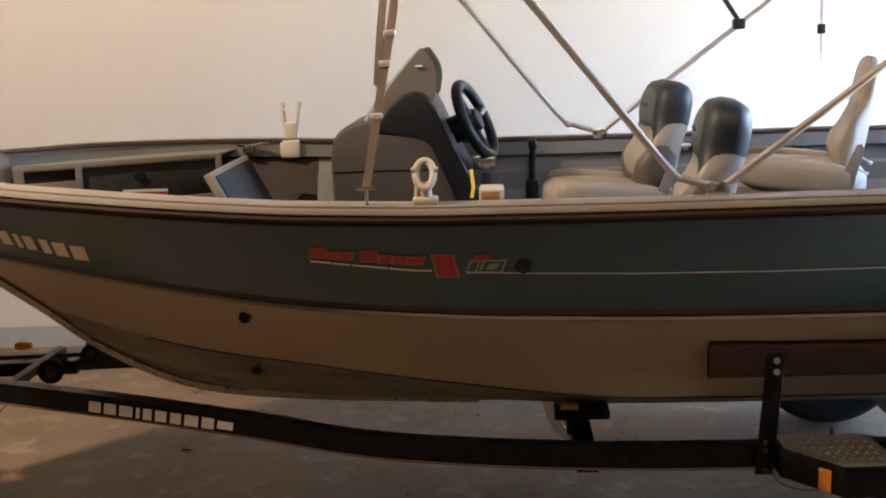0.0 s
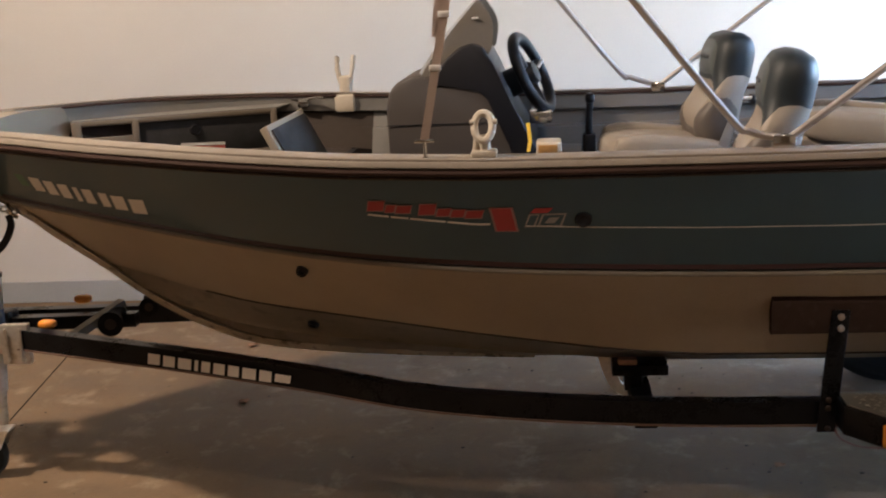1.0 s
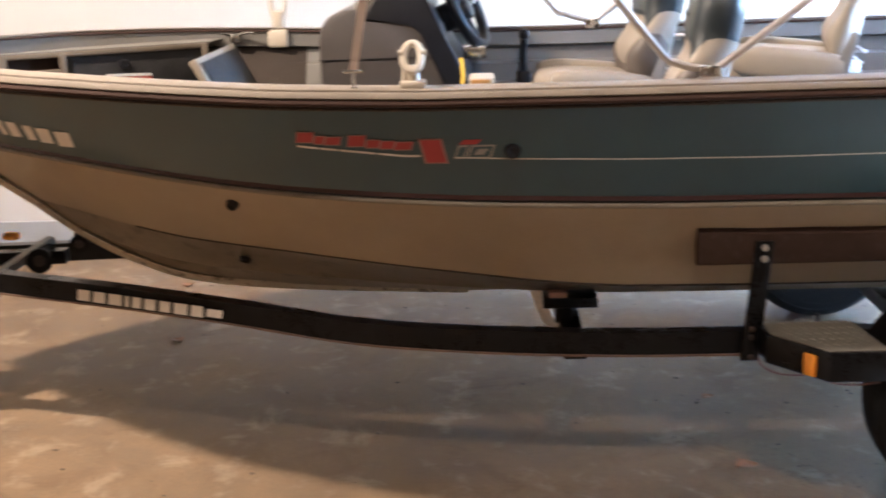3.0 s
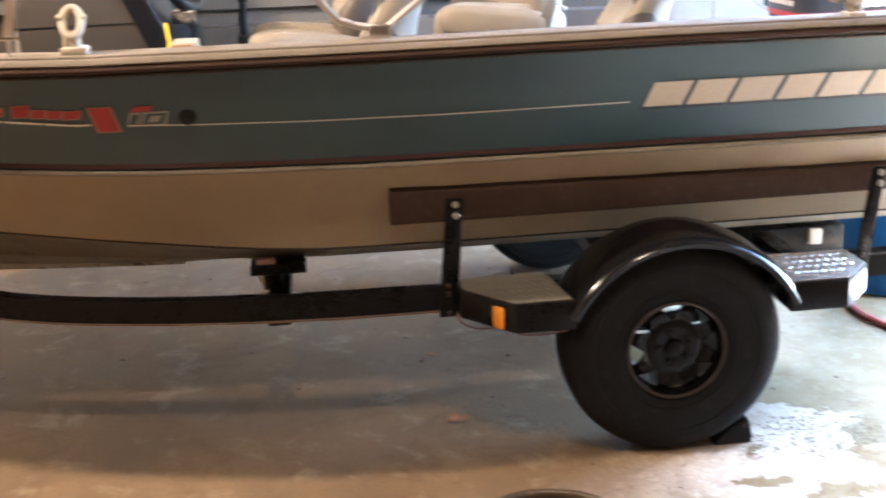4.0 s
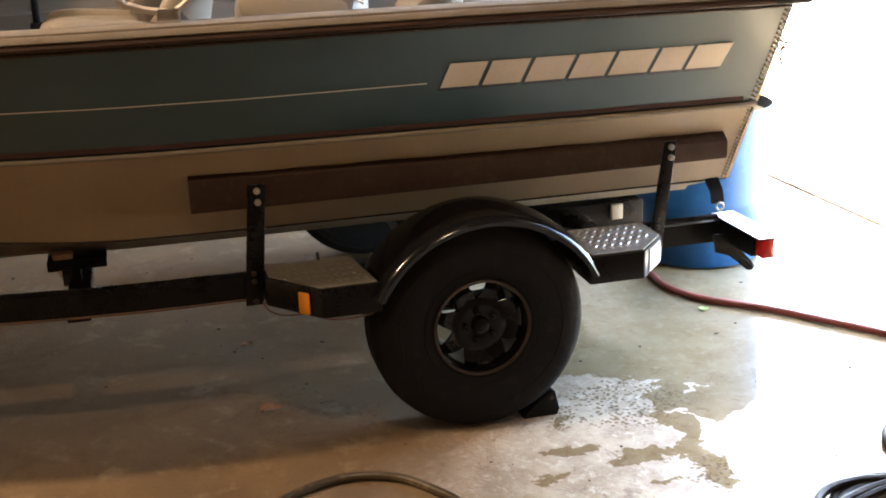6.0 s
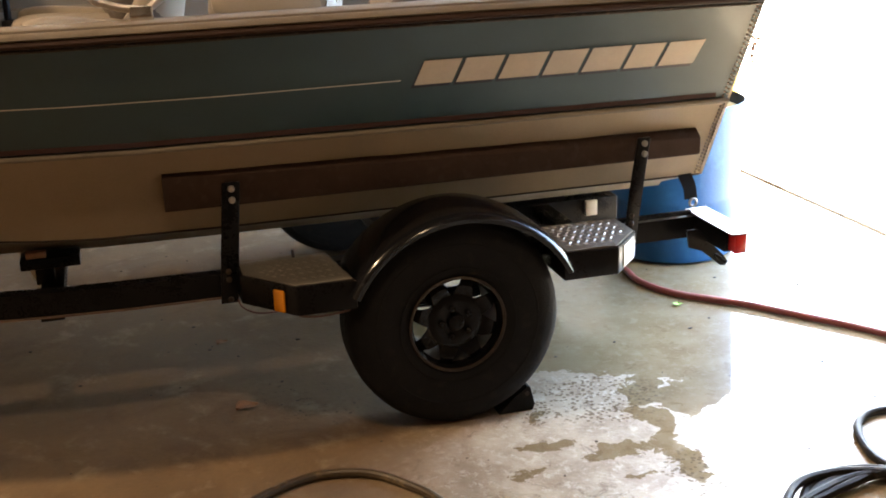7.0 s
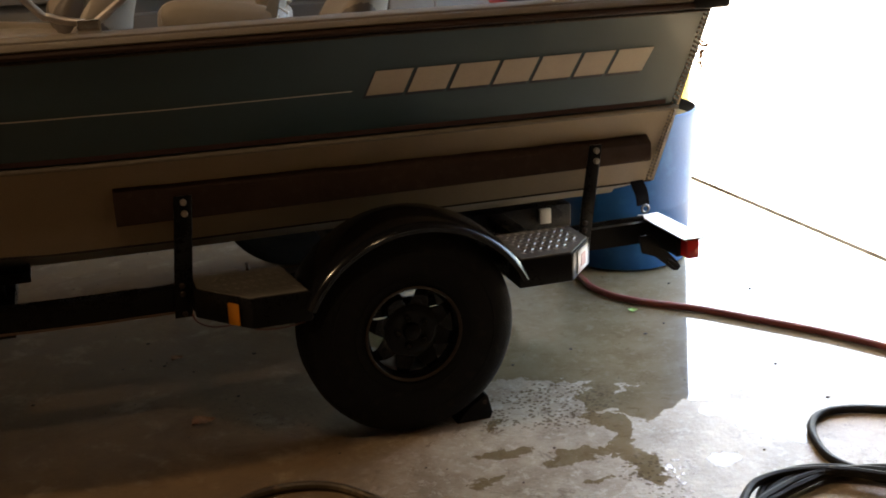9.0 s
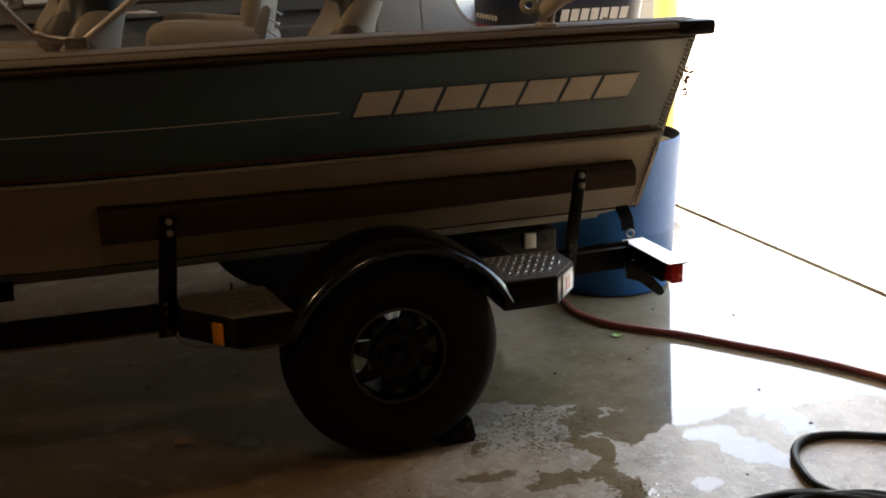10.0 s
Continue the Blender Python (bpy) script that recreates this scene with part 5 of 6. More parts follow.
# ---- the trailer ----
trailer = thing("boat_trailer", (0, YC, 0), "black single-axle boat trailer with carpeted bunks", "trailer")
RAIL = [(1.0, 0.305, 0.455), (0.2, 0.305, 0.452), (-0.7, 0.305, 0.452), (-1.05, 0.315, 0.452), (-1.45, 0.37, 0.450), (-1.86, 0.460, 0.456), (-2.25, 0.562, 0.492), (-2.66, 0.674, 0.521), (-2.95, 0.752, 0.536), (-3.32, 0.852, 0.555), (-3.62, 0.93, 0.575)]
for side in (-1, 1):
    pts = [(x, YC + side * (1 - y), z) for x, y, z in RAIL]
    part("side_rail", sweep(bmesh.new(), smooth_path(pts, 6), [(-0.025, -0.036), (0.025, -0.036), (0.025, 0.035), (-0.025, 0.035)]), TRAILER, trailer, "black rectangular side rail")
    low = [(x, YC + side * (1 - y + 0.023), z - 0.0385) for x, y, z in smooth_path(RAIL[1:], 6)]
    # lighter colour paints the highlight that runs along the lip
    part("rail_lip", sweep(bmesh.new(), low, rect(0.014, 0.006)), mat("rail_edge_highlight", (0.17, 0.11, 0.08), 0.4, 0.3, 0.3, 12.0, 0.1), trailer, "lower lip of the rail, coloured as a highlight")
    # posts and bunk
    y = 1.77 if side == 1 else 0.23
    yy = lambda v: v if side == -1 else 2 - v
    lo = lambda a, b: (min(yy(a), yy(b)), max(yy(a), yy(b)))
    for x0, x1, zb, zt, w in ((-0.642, -0.608, 0.405, 0.775, 0.052), (0.662, 0.708, 0.43, 0.785, 0.042)):
        bm = bmesh.new()
        y0, y1 = lo(0.245, 0.255)
        prism(bm, [(x0 - w / 2, zb), (x0 + w / 2, zb), (x0 + (x1 - x0) * 0.4 + w / 2, zb + 0.15), (x1 + w / 2, zt), (x1 - w / 2, zt), (x0 + (x1 - x0) * 0.35 - w / 2, zb + 0.15)], y0, y1, 0.002)
        bracket = part("bunk_post", bm, TRAILER, trailer, "flat black bunk bracket")
        for z in (zt - 0.018, zt - 0.052):
            part("bolt", bolt(bmesh.new(), (x1 - 0.001, yy(0.245), z), (0, side, 0), 0.0105, 0.010), GALV if x0 < 0 else HINGE, bracket, "bright bolt head")
        for z in (zb + 0.10, zb + 0.075, zb + 0.012):
            part("bolt", bolt(bmesh.new(), (x0 + 0.004, yy(0.245), z), (0, side, 0), 0.009, 0.008), RIM_LIP, bracket)
    # bunk board, soft edged, bent to the hull
    bm = bmesh.new()
    rows = []
    for i in range(21):
        f = i / 20
        x = -0.80 + 1.715 * f
        z0, z1 = 0.698 + 0.006 * f, 0.826 - 0.036 * f
        ya, yb = 0.262 - 0.004 * math.sin(f * 3.14), 0.302
        dz = 0.0015 * math.sin(x * 23) + 0.001 * math.sin(x * 61)
        sec = [(ya, z0 + 0.014), (ya + 0.004, z0 + 0.004), (ya + 0.014, z0), (yb - 0.008, z0), (yb, z0 + 0.008), (yb + 0.006, z1 - 0.004), (yb - 0.002, z1 + dz), (ya + 0.034, z1 + dz), (ya + 0.004, z1 - 0.022 + dz), (ya, z1 - 0.027)]
        rows.append([(x, yy(a), b) for a, b in sec])
    loft(bm, rows, True, True)
    part("bunk_board", bm, BUNK, trailer, "brown carpeted bunk board")
    # fender
    rows = []
    for i in range(41):
        a = radians(206 - 232 * i / 40)
        c, s = math.cos(a), math.sin(a)
        sec = [(0.355, -0.026), (0.368, -0.030), (0.378, -0.022), (0.384, -0.004), (0.388, 0.05), (0.390, 0.11), (0.388, 0.17), (0.380, 0.226), (0.370, 0.232), (0.366, 0.225), (0.378, 0.11), (0.372, -0.006), (0.362, -0.018)]
        rows.append([(0.02 + r * 1.0 * c, yy(v), 0.305 + r * s * 0.985) for r, v in sec])
    rows = [r for r in rows if r[0][2] > 0.43]
    part("fender", loft(bmesh.new(), rows, True, True), FENDER, trailer, "rounded black steel fender")
    # treads before and behind the wheel
    for name, outline in (("front_step", [(-0.615, 0.28), (-0.615, 0.165), (-0.475, 0.0), (-0.30, 0.0), (-0.335, 0.28)]), ("rear_step", [(0.335, 0.28), (0.335, 0.0), (0.512, 0.0), (0.628, 0.13), (0.628, 0.28)])):
        out = [(x, yy(v)) for x, v in outline]
        body = part(name, plate(bmesh.new(), out, 0.428, 0.516, 0.006), TRAILER, trailer, "black step box beside the fender")
        cx = sum(p[0] for p in out) / len(out)
        cy = sum(p[1] for p in out) / len(out)
        inner = [(cx + (x - cx) * 0.93, cy + (v - cy) * 0.93) for x, v in out]
        top = part("tread_plate", plate(bmesh.new(), inner, 0.5165, 0.520), TREAD, body, "diamond-pattern tread plate", smooth=0)
        bm = bmesh.new()
        poly = [Vector((p[0], p[1], 0)) for p in inner]
        for i in range(20):
            for j in range(20):
                x, v = min(p[0] for p in inner) + 0.027 * i + (0.0135 if j % 2 else 0), min(p[1] for p in inner) + 0.024 * j
                ok = True
                n = len(poly)
                area = sum(poly[k].x * poly[(k + 1) % n].y - poly[(k + 1) % n].x * poly[k].y for k in range(n))
                for k in range(n):
                    a, b = poly[k], poly[(k + 1) % n]
                    cr = (b.x - a.x) * (v - a.y) - (b.y - a.y) * (x - a.x)
                    if cr * area < 0.004 * abs(area):
                        ok = False
                if not ok:
                    continue
                turn = Matrix.Translation((x, v, 0.520)) @ pose(0, 0, 0, 0, 0, 45 if j % 2 else -45)
                d, w = 0.0118, 0.0034
                vs = [bm.verts.new(turn @ Vector(q)) for q in ((-d, 0, 0), (0, -w, 0.0), (d, 0, 0), (0, w, 0.0), (0, 0, 0.0034))]
                for a, b in ((0, 1), (1, 2), (2, 3), (3, 0)):
                    bm.faces.new((vs[a], vs[b], vs[4]))
        # front lugs take the darker copy, painted for low contrast in frontal light
        part("tread_lug", bm, LUG_SHADED if name == "front_step" else TREAD_LUG, top, smooth=0)
    bm = boxed((-0.020, -0.007, -0.033), (0.020, 0.0, 0.033), 0.005)
    turn = Matrix.Translation((-0.517, yy(0.046), 0.467)) @ pose(0, 0, 0, 0, 0, (-49.7 if side == -1 else 180 + 49.7))
    bm.transform(turn)
    part("side_marker", bm, AMBER, trailer, "amber side marker lens")
    bm = boxed((-0.05, -0.004, -0.036), (0.05, 0.0, 0.036), 0.002)
    turn = Matrix.Translation((0.572, yy(0.066), 0.474)) @ pose(0, 0, 0, 0, 0, (48 if side == -1 else 180 - 48))
    bm.transform(turn)
    refl = part("reflector", bm, REFLECTOR, trailer, "pale reflector tape with a red centre")
    bm = boxed((-0.022, -0.0055, -0.02), (0.022, -0.0042, 0.02))
    bm.transform(turn)
    part("red_patch", bm, mat("faded_red_tape", (0.55, 0.22, 0.17), 0.35, 0, 0.1, 20, 0.0), refl, smooth=0)
    # tail light on the rear crossmember
    y0, y1 = lo(0.028, 0.075)
    lens = part("tail_light", boxed((0.925, y0, 0.432), (0.966, y1, 0.497), 0.004), RED_LENS, trailer, "red box tail light")
    y0, y1 = lo(0.078, 0.335)
    stub = part("rear_stub", boxed((0.915, y0, 0.425), (0.974, y1, 0.499), 0.004), TRAILER, trailer, "black end piece of the frame")
    # pale sheet on the black stub paints the sky's reflection
    part("stub_top", boxed((0.905, lo(0.02, 0.33)[0], 0.4995), (0.982, lo(0.02, 0.33)[1], 0.5035)), PALE_METAL, stub, "pale top plate, coloured as if reflecting the sky", smooth=0)
    part("light_shelf", boxed((0.918, lo(0.02, 0.08)[0], 0.4975), (0.972, lo(0.02, 0.08)[1], 0.4992)), TRAILER, lens, smooth=0)
    # tie-down strap and hook under the stern
    part("tie_strap", sweep(bmesh.new(), smooth_path([(0.926, yy(0.40), 0.650), (0.924, yy(0.38), 0.61), (0.934, yy(0.36), 0.57), (0.936, yy(0.35), 0.53)], 5), rect(0.046, 0.006), up=(0, 1, 0)), RUBBER, trailer, "black transom strap")
    ringp = [(0.942 + 0.013 * math.cos(a), yy(0.345), 0.518 + 0.013 * math.sin(a)) for a in [2 * math.pi * k / 16 for k in range(16)]]
    part("strap_ring", tube(bmesh.new(), ringp, 0.0045, 6, True, up=(0, 1, 0)), HINGE, trailer, "bright strap ring")
    bm = bmesh.new()
    y0, y1 = lo(0.196, 0.202)
    prism(bm, [(0.842, 0.472), (0.885, 0.472), (0.93, 0.425), (0.985, 0.366), (0.997, 0.347), (0.988, 0.335), (0.970, 0.337), (0.90, 0.395), (0.852, 0.412)], y0, y1)
    tube(bm, smooth_path([(0.955, y0 - 0.002, 0.378), (0.985, y0 - 0.002, 0.350), (0.976, y0 - 0.002, 0.344), (0.946, y0 - 0.002, 0.371)], 4, True), 0.0025, 6, True, up=(0, 1, 0))
    part("plate_bracket", bm, TRAILER, trailer, "slotted black bracket under the crossmember")
    # hub and leaf spring
    bm = bmesh.new()
    for k in range(4):
        h = 0.30 - 0.05 * k
        pts = [(x, yy(0.30), 0.300 + 0.010 * k + 0.075 * (x / 0.33) ** 2) for x in stations(-h, h, 10)]
        sweep(bm, pts, rect(0.045, 0.008))
    part("leaf_spring", bm, TRAILER, trailer)
COPPER = mat("red_brown_wire", (0.16, 0.06, 0.035), 0.5, 0.0, 0.2, 30.0, 0.05)
part("marker_wire", tube(bmesh.new(), smooth_path([(-0.618, 0.238, 0.415), (-0.606, 0.215, 0.396), (-0.57, 0.16, 0.395), (-0.52, 0.09, 0.418), (-0.50, 0.06, 0.432)], 5), 0.0032, 6, up=(0.3, 1, 0)), COPPER, trailer, "red-brown marker wire")
part("marker_wire", tube(bmesh.new(), smooth_path([(-0.47, 0.012, 0.425), (-0.42, 0.02, 0.414), (-0.36, 0.04, 0.408), (-0.29, 0.06, 0.412), (-0.22, 0.09, 0.43)], 5), 0.0032, 6, up=(0.3, 1, 0)), COPPER, trailer, "red-brown marker wire")
part("step_bolt", rod(bmesh.new(), (-0.44, 0.262, 0.515), (-0.442, 0.262, 0.545), 0.005), RIM_LIP, trailer, "upright bolt on the step")
# cross pieces
bm = boxed((-0.03, 0.22, 0.32), (0.03, 1.78, 0.375), 0.004)
part("axle_beam", bm, TRAILER, trailer, "black square axle beam")
part("cross_beam", boxed((0.06, 0.31, 0.38), (0.13, 1.69, 0.44), 0.004), TRAILER, trailer)
part("cross_beam", boxed((-1.19, 0.35, 0.38), (-1.12, 1.65, 0.43), 0.004), TRAILER, trailer)
cradle = part("keel_cradle", boxed((0.30, 0.86, 0.26), (0.90, 1.14, 0.415), 0.006), TRAILER, trailer, "black keel cradle under the stern")
part("cradle_tag", boxed((0.762, 0.84, 0.352), (0.808, 0.858, 0.41), 0.003), WHITE_PLASTIC, cradle, "cream tag")
part("cross_beam", boxed((0.55, 0.33, 0.36), (0.62, 1.67, 0.41), 0.004), TRAILER, trailer)
arc = smooth_path([(0.19, 0.285, 0.60), (0.27, 0.285, 0.555), (0.36, 0.285, 0.515), (0.46, 0.285, 0.502), (0.62, 0.285, 0.503), (0.90, 0.285, 0.505)], 5)
part("frame_tube", tube(bmesh.new(), arc, 0.010, 8, up=(0, 1, 0)), TRAILER, trailer, "curved black tube along the frame")
# keel pad on a bracket
keel = part("keel_bracket", boxed((-1.245, 0.56, 0.478), (-1.065, 0.66, 0.512), 0.004), TRAILER, trailer, "black keel pad bracket")
part("stem", boxed((-1.205, 0.585, 0.42), (-1.148, 0.635, 0.478), 0.003), TRAILER, keel)
bm = bmesh.new()
prism(bm, [(-1.275, 0.412), (-1.253, 0.339), (-1.227, 0.285), (-1.179, 0.252), (-1.099, 0.243), (-1.099, 0.255), (-1.149, 0.267), (-1.192, 0.306), (-1.205, 0.339), (-1.18, 0.412)], 0.985, 1.015)
part("gusset", bm, GALV, keel, "dull metal gusset")
part("pad_tag", boxed((-1.225, 0.565, 0.513), (-1.165, 0.60, 0.532), 0.003), mat("pinkish_wood", (0.42, 0.24, 0.17), 0.7, 0, 0.15, 30, 0.1), keel, "pinkish wooden shim")
# white block marks on the near tongue rail
bm = bmesh.new()
a, b = Vector((-2.83, 0.682, 0.532)), Vector((-2.36, 0.560, 0.497))
way = (b - a).normalized()
at = 0.0
for i, w in enumerate((0.060, 0.059, 0.064, 0.027, 0.046, 0.056, 0.054, 0.064, 0.058, 0.070)):
    h0, h1 = (-0.022, 0.017) if i < 9 else (-0.016, 0.012)
    p, q = a + way * (at + 0.004), a + way * (at + w - 0.009)
    off = Vector((-0.0025, -0.0075, 0))
    bm = bmesh.new()
    bm.faces.new([bm.verts.new(v + off + Vector((0, 0, h))) for v, h in ((p, h0), (q, h0), (q + way * 0.006, h1), (p + way * 0.006, h1))])
    part("rail_mark", bm, WHITE_LINE, trailer, smooth=0)
    at += w
# tongue, jack, winch stand
part("tongue", boxed((-4.45, 0.955, 0.545), (-3.45, 1.045, 0.625), 0.006), TRAILER, trailer, "black tongue beam")
part("coupler", pillow(bmesh.new(), (-4.52, YC, 0.60), (0.11, 0.055, 0.05), None, 0.6, 18, 10), TRAILER, trailer)
bm = boxed((-3.43, 0.835, 0.462), (-3.325, 0.865, 0.612), 0.004)
box(bm, (-3.46, 0.84, 0.50), (-3.43, 0.90, 0.60), 0.004)
for x in (-3.405, -3.35):
    rod(bm, (x, 0.826, 0.478), (x, 0.826, 0.60), 0.006)
    bolt(bm, (x, 0.834, 0.48), (0, -1, 0), 0.011, 0.012)
part("jack_bracket", bm, GALV, trailer, "galvanised jack mounting plate")
bm = bmesh.new()
pts = [(-3.535, 0.86, 0.585), (-3.53, 0.855, 0.60), (-3.505, 0.852, 0.597), (-3.50, 0.86, 0.535)]
tube(bm, smooth_path(pts, 4), 0.007, 8)
part("u_bolt", bm, GALV, trailer)
jack = part("jack_tube", rod(bmesh.new(), (-3.457, 0.895, 0.782), (-3.487, 0.895, 0.345), 0.030, 20), GALV, trailer, "galvanised tongue jack")
part("jack_cap", rod(bmesh.new(), (-3.4565, 0.895, 0.778), (-3.4558, 0.895, 0.792), 0.031, 20), RIM_LIP, jack)
part("inner_tube", rod(bmesh.new(), (-3.487, 0.895, 0.36), (-3.496, 0.895, 0.215), 0.024, 18), GALV, jack)
part("jack_label", lathe(bmesh.new(), [(0.0305, 0.6), (0.0305, 0.66)], Matrix.Translation((-3.466, 0.895, 0)), 20), mat("blue_label", (0.10, 0.16, 0.30), 0.5, 0, 0.2, 30, 0.0, worn=(0.4, 0.4, 0.4)), jack, "faded blue label")
part("crank", tube(bmesh.new(), smooth_path([(-3.475, 0.86, 0.755), (-3.515, 0.85, 0.752), (-3.57, 0.85, 0.80), (-3.65, 0.85, 0.875), (-3.72, 0.85, 0.93)], 5), 0.008, 8), CHROME, jack, "bright crank handle")
bm = bmesh.new()
for y in (0.862, 0.928):
    prism(bm, [(-3.53, 0.19), (-3.465, 0.19), (-3.50, 0.12), (-3.555, 0.075), (-3.595, 0.075), (-3.60, 0.095)], y - 0.003, y + 0.003)
box(bm, (-3.53, 0.86, 0.186), (-3.462, 0.93, 0.196), 0.002)
part("caster_fork", bm, GALV, jack)
m = Matrix.Translation((-3.578, 0.895, 0.0885)) @ axis_to((0, -1, 0))
part("caster_wheel", lathe(bmesh.new(), [(0.02, -0.028), (0.06, -0.026), (0.082, -0.022), (0.0885, -0.010), (0.0885, 0.010), (0.082, 0.022), (0.06, 0.026), (0.02, 0.028)], m, 28), RUBBER, jack, "black caster wheel")
part("caster_axle", rod(bmesh.new(), (-3.578, 0.853, 0.0885), (-3.578, 0.937, 0.0885), 0.010), GALV, jack)
# winch stand with bow stop, strap and hook
bm = bmesh.new()
box(bm, (-3.98, 0.955, 0.60), (-3.90, 1.045, 1.00), 0.006)
stand = part("winch_stand", bm, TRAILER, trailer, "black winch stand")
part("stop_arm", sweep(bmesh.new(), [(-3.93, 0.99, 0.80), (-3.66, 0.975, 0.955), (-3.54, 0.97, 1.045)], rect(0.09, 0.10)), TRAILER, stand)
part("bow_stop", pillow(bmesh.new(), (-3.515, 0.975, 1.055), (0.062, 0.07, 0.052), pose(0, 0, 0), 0.75, 20, 12), RUBBER, stand, "black rubber bow stop")
part("winch_drum", rod(bmesh.new(), (-3.80, 0.93, 1.04), (-3.80, 1.07, 1.04), 0.085, 24), RUBBER, stand, "winch drum wound with black strap")
part("winch_strap", sweep(bmesh.new(), smooth_path([(-3.76, 0.97, 1.08), (-3.62, 0.965, 1.062), (-3.46, 0.962, 1.052)], 4), rect(0.045, 0.005)), BLACK_PLASTIC, stand, "black winch strap")
part("slack_strap", sweep(bmesh.new(), smooth_path([(-3.385, 0.93, 1.00), (-3.38, 0.925, 0.955), (-3.42, 0.92, 0.885), (-3.50, 0.92, 0.835), (-3.58, 0.92, 0.808), (-3.70, 0.92, 0.80), (-3.80, 0.93, 0.82)], 6), rect(0.025, 0.008), up=(0, 1, 0)), BLACK_PLASTIC, stand, "black slack strap looping down")
bm = bmesh.new()
for k in range(5):
    c = Vector((-3.45 + 0.018 * k, 0.945 + 0.006 * k, 1.028 - 0.006 * k))
    pts = [c + Vector((0.013 * math.cos(a), 0.006 * math.sin(a) * (k % 2), 0.009 * math.sin(a))) for a in [2 * math.pi * q / 10 for q in range(10)]]
    tube(bm, pts, 0.0035, 5, True, up=(0.1, 1, 0.2))
part("chain", bm, HINGE, stand, "short bright chain at the bow eye")
part("bow_eye", tube(bmesh.new(), smooth_path([(-3.40, 0.97, 1.045), (-3.385, 0.935, 1.03), (-3.375, 0.93, 1.005), (-3.37, 0.96, 0.985)], 5), 0.007, 8), CHROME, stand)
# front cross brace with keel rollers and amber markers
part("brace", sweep(bmesh.new(), [(-3.17, 0.825, 0.555), (-3.045, 1.055, 0.628)], rect(0.036, 0.03)), TREAD, trailer, "grey diagonal brace")
part("roller_beam", sweep(bmesh.new(), [(-3.60, 0.985, 0.575), (-2.98, 1.02, 0.575)], rect(0.05, 0.05)), TRAILER, trailer)
for p, r in (((-3.055, 0.97, 0.585), 0.046), ((-2.985, 1.19, 0.588), 0.036)):
    roll = part("keel_roller", lathe(bmesh.new(), [(0.012, -0.06), (r, -0.06), (r * 0.8, -0.02), (r * 0.75, 0), (r * 0.8, 0.02), (r, 0.06), (0.012, 0.06)], Matrix.Translation(p) @ axis_to((0.2, -1, 0)), 22), RUBBER, trailer, "black keel roller")
    part("roller_core", lathe(bmesh.new(), [(0, 0.064), (r * 0.45, 0.062), (r * 0.5, 0.05), (0, 0.05)], Matrix.Translation(p) @ axis_to((0.2, -1, 0)), 16), RIM_LIP, roll)
for p in ((-3.258, 0.862, 0.606), (-3.231, 1.135, 0.626)):
    part("top_marker", pillow(bmesh.new(), p, (0.034, 0.02, 0.016), None, 0.7, 16, 8), AMBER, trailer, "amber clearance lens")


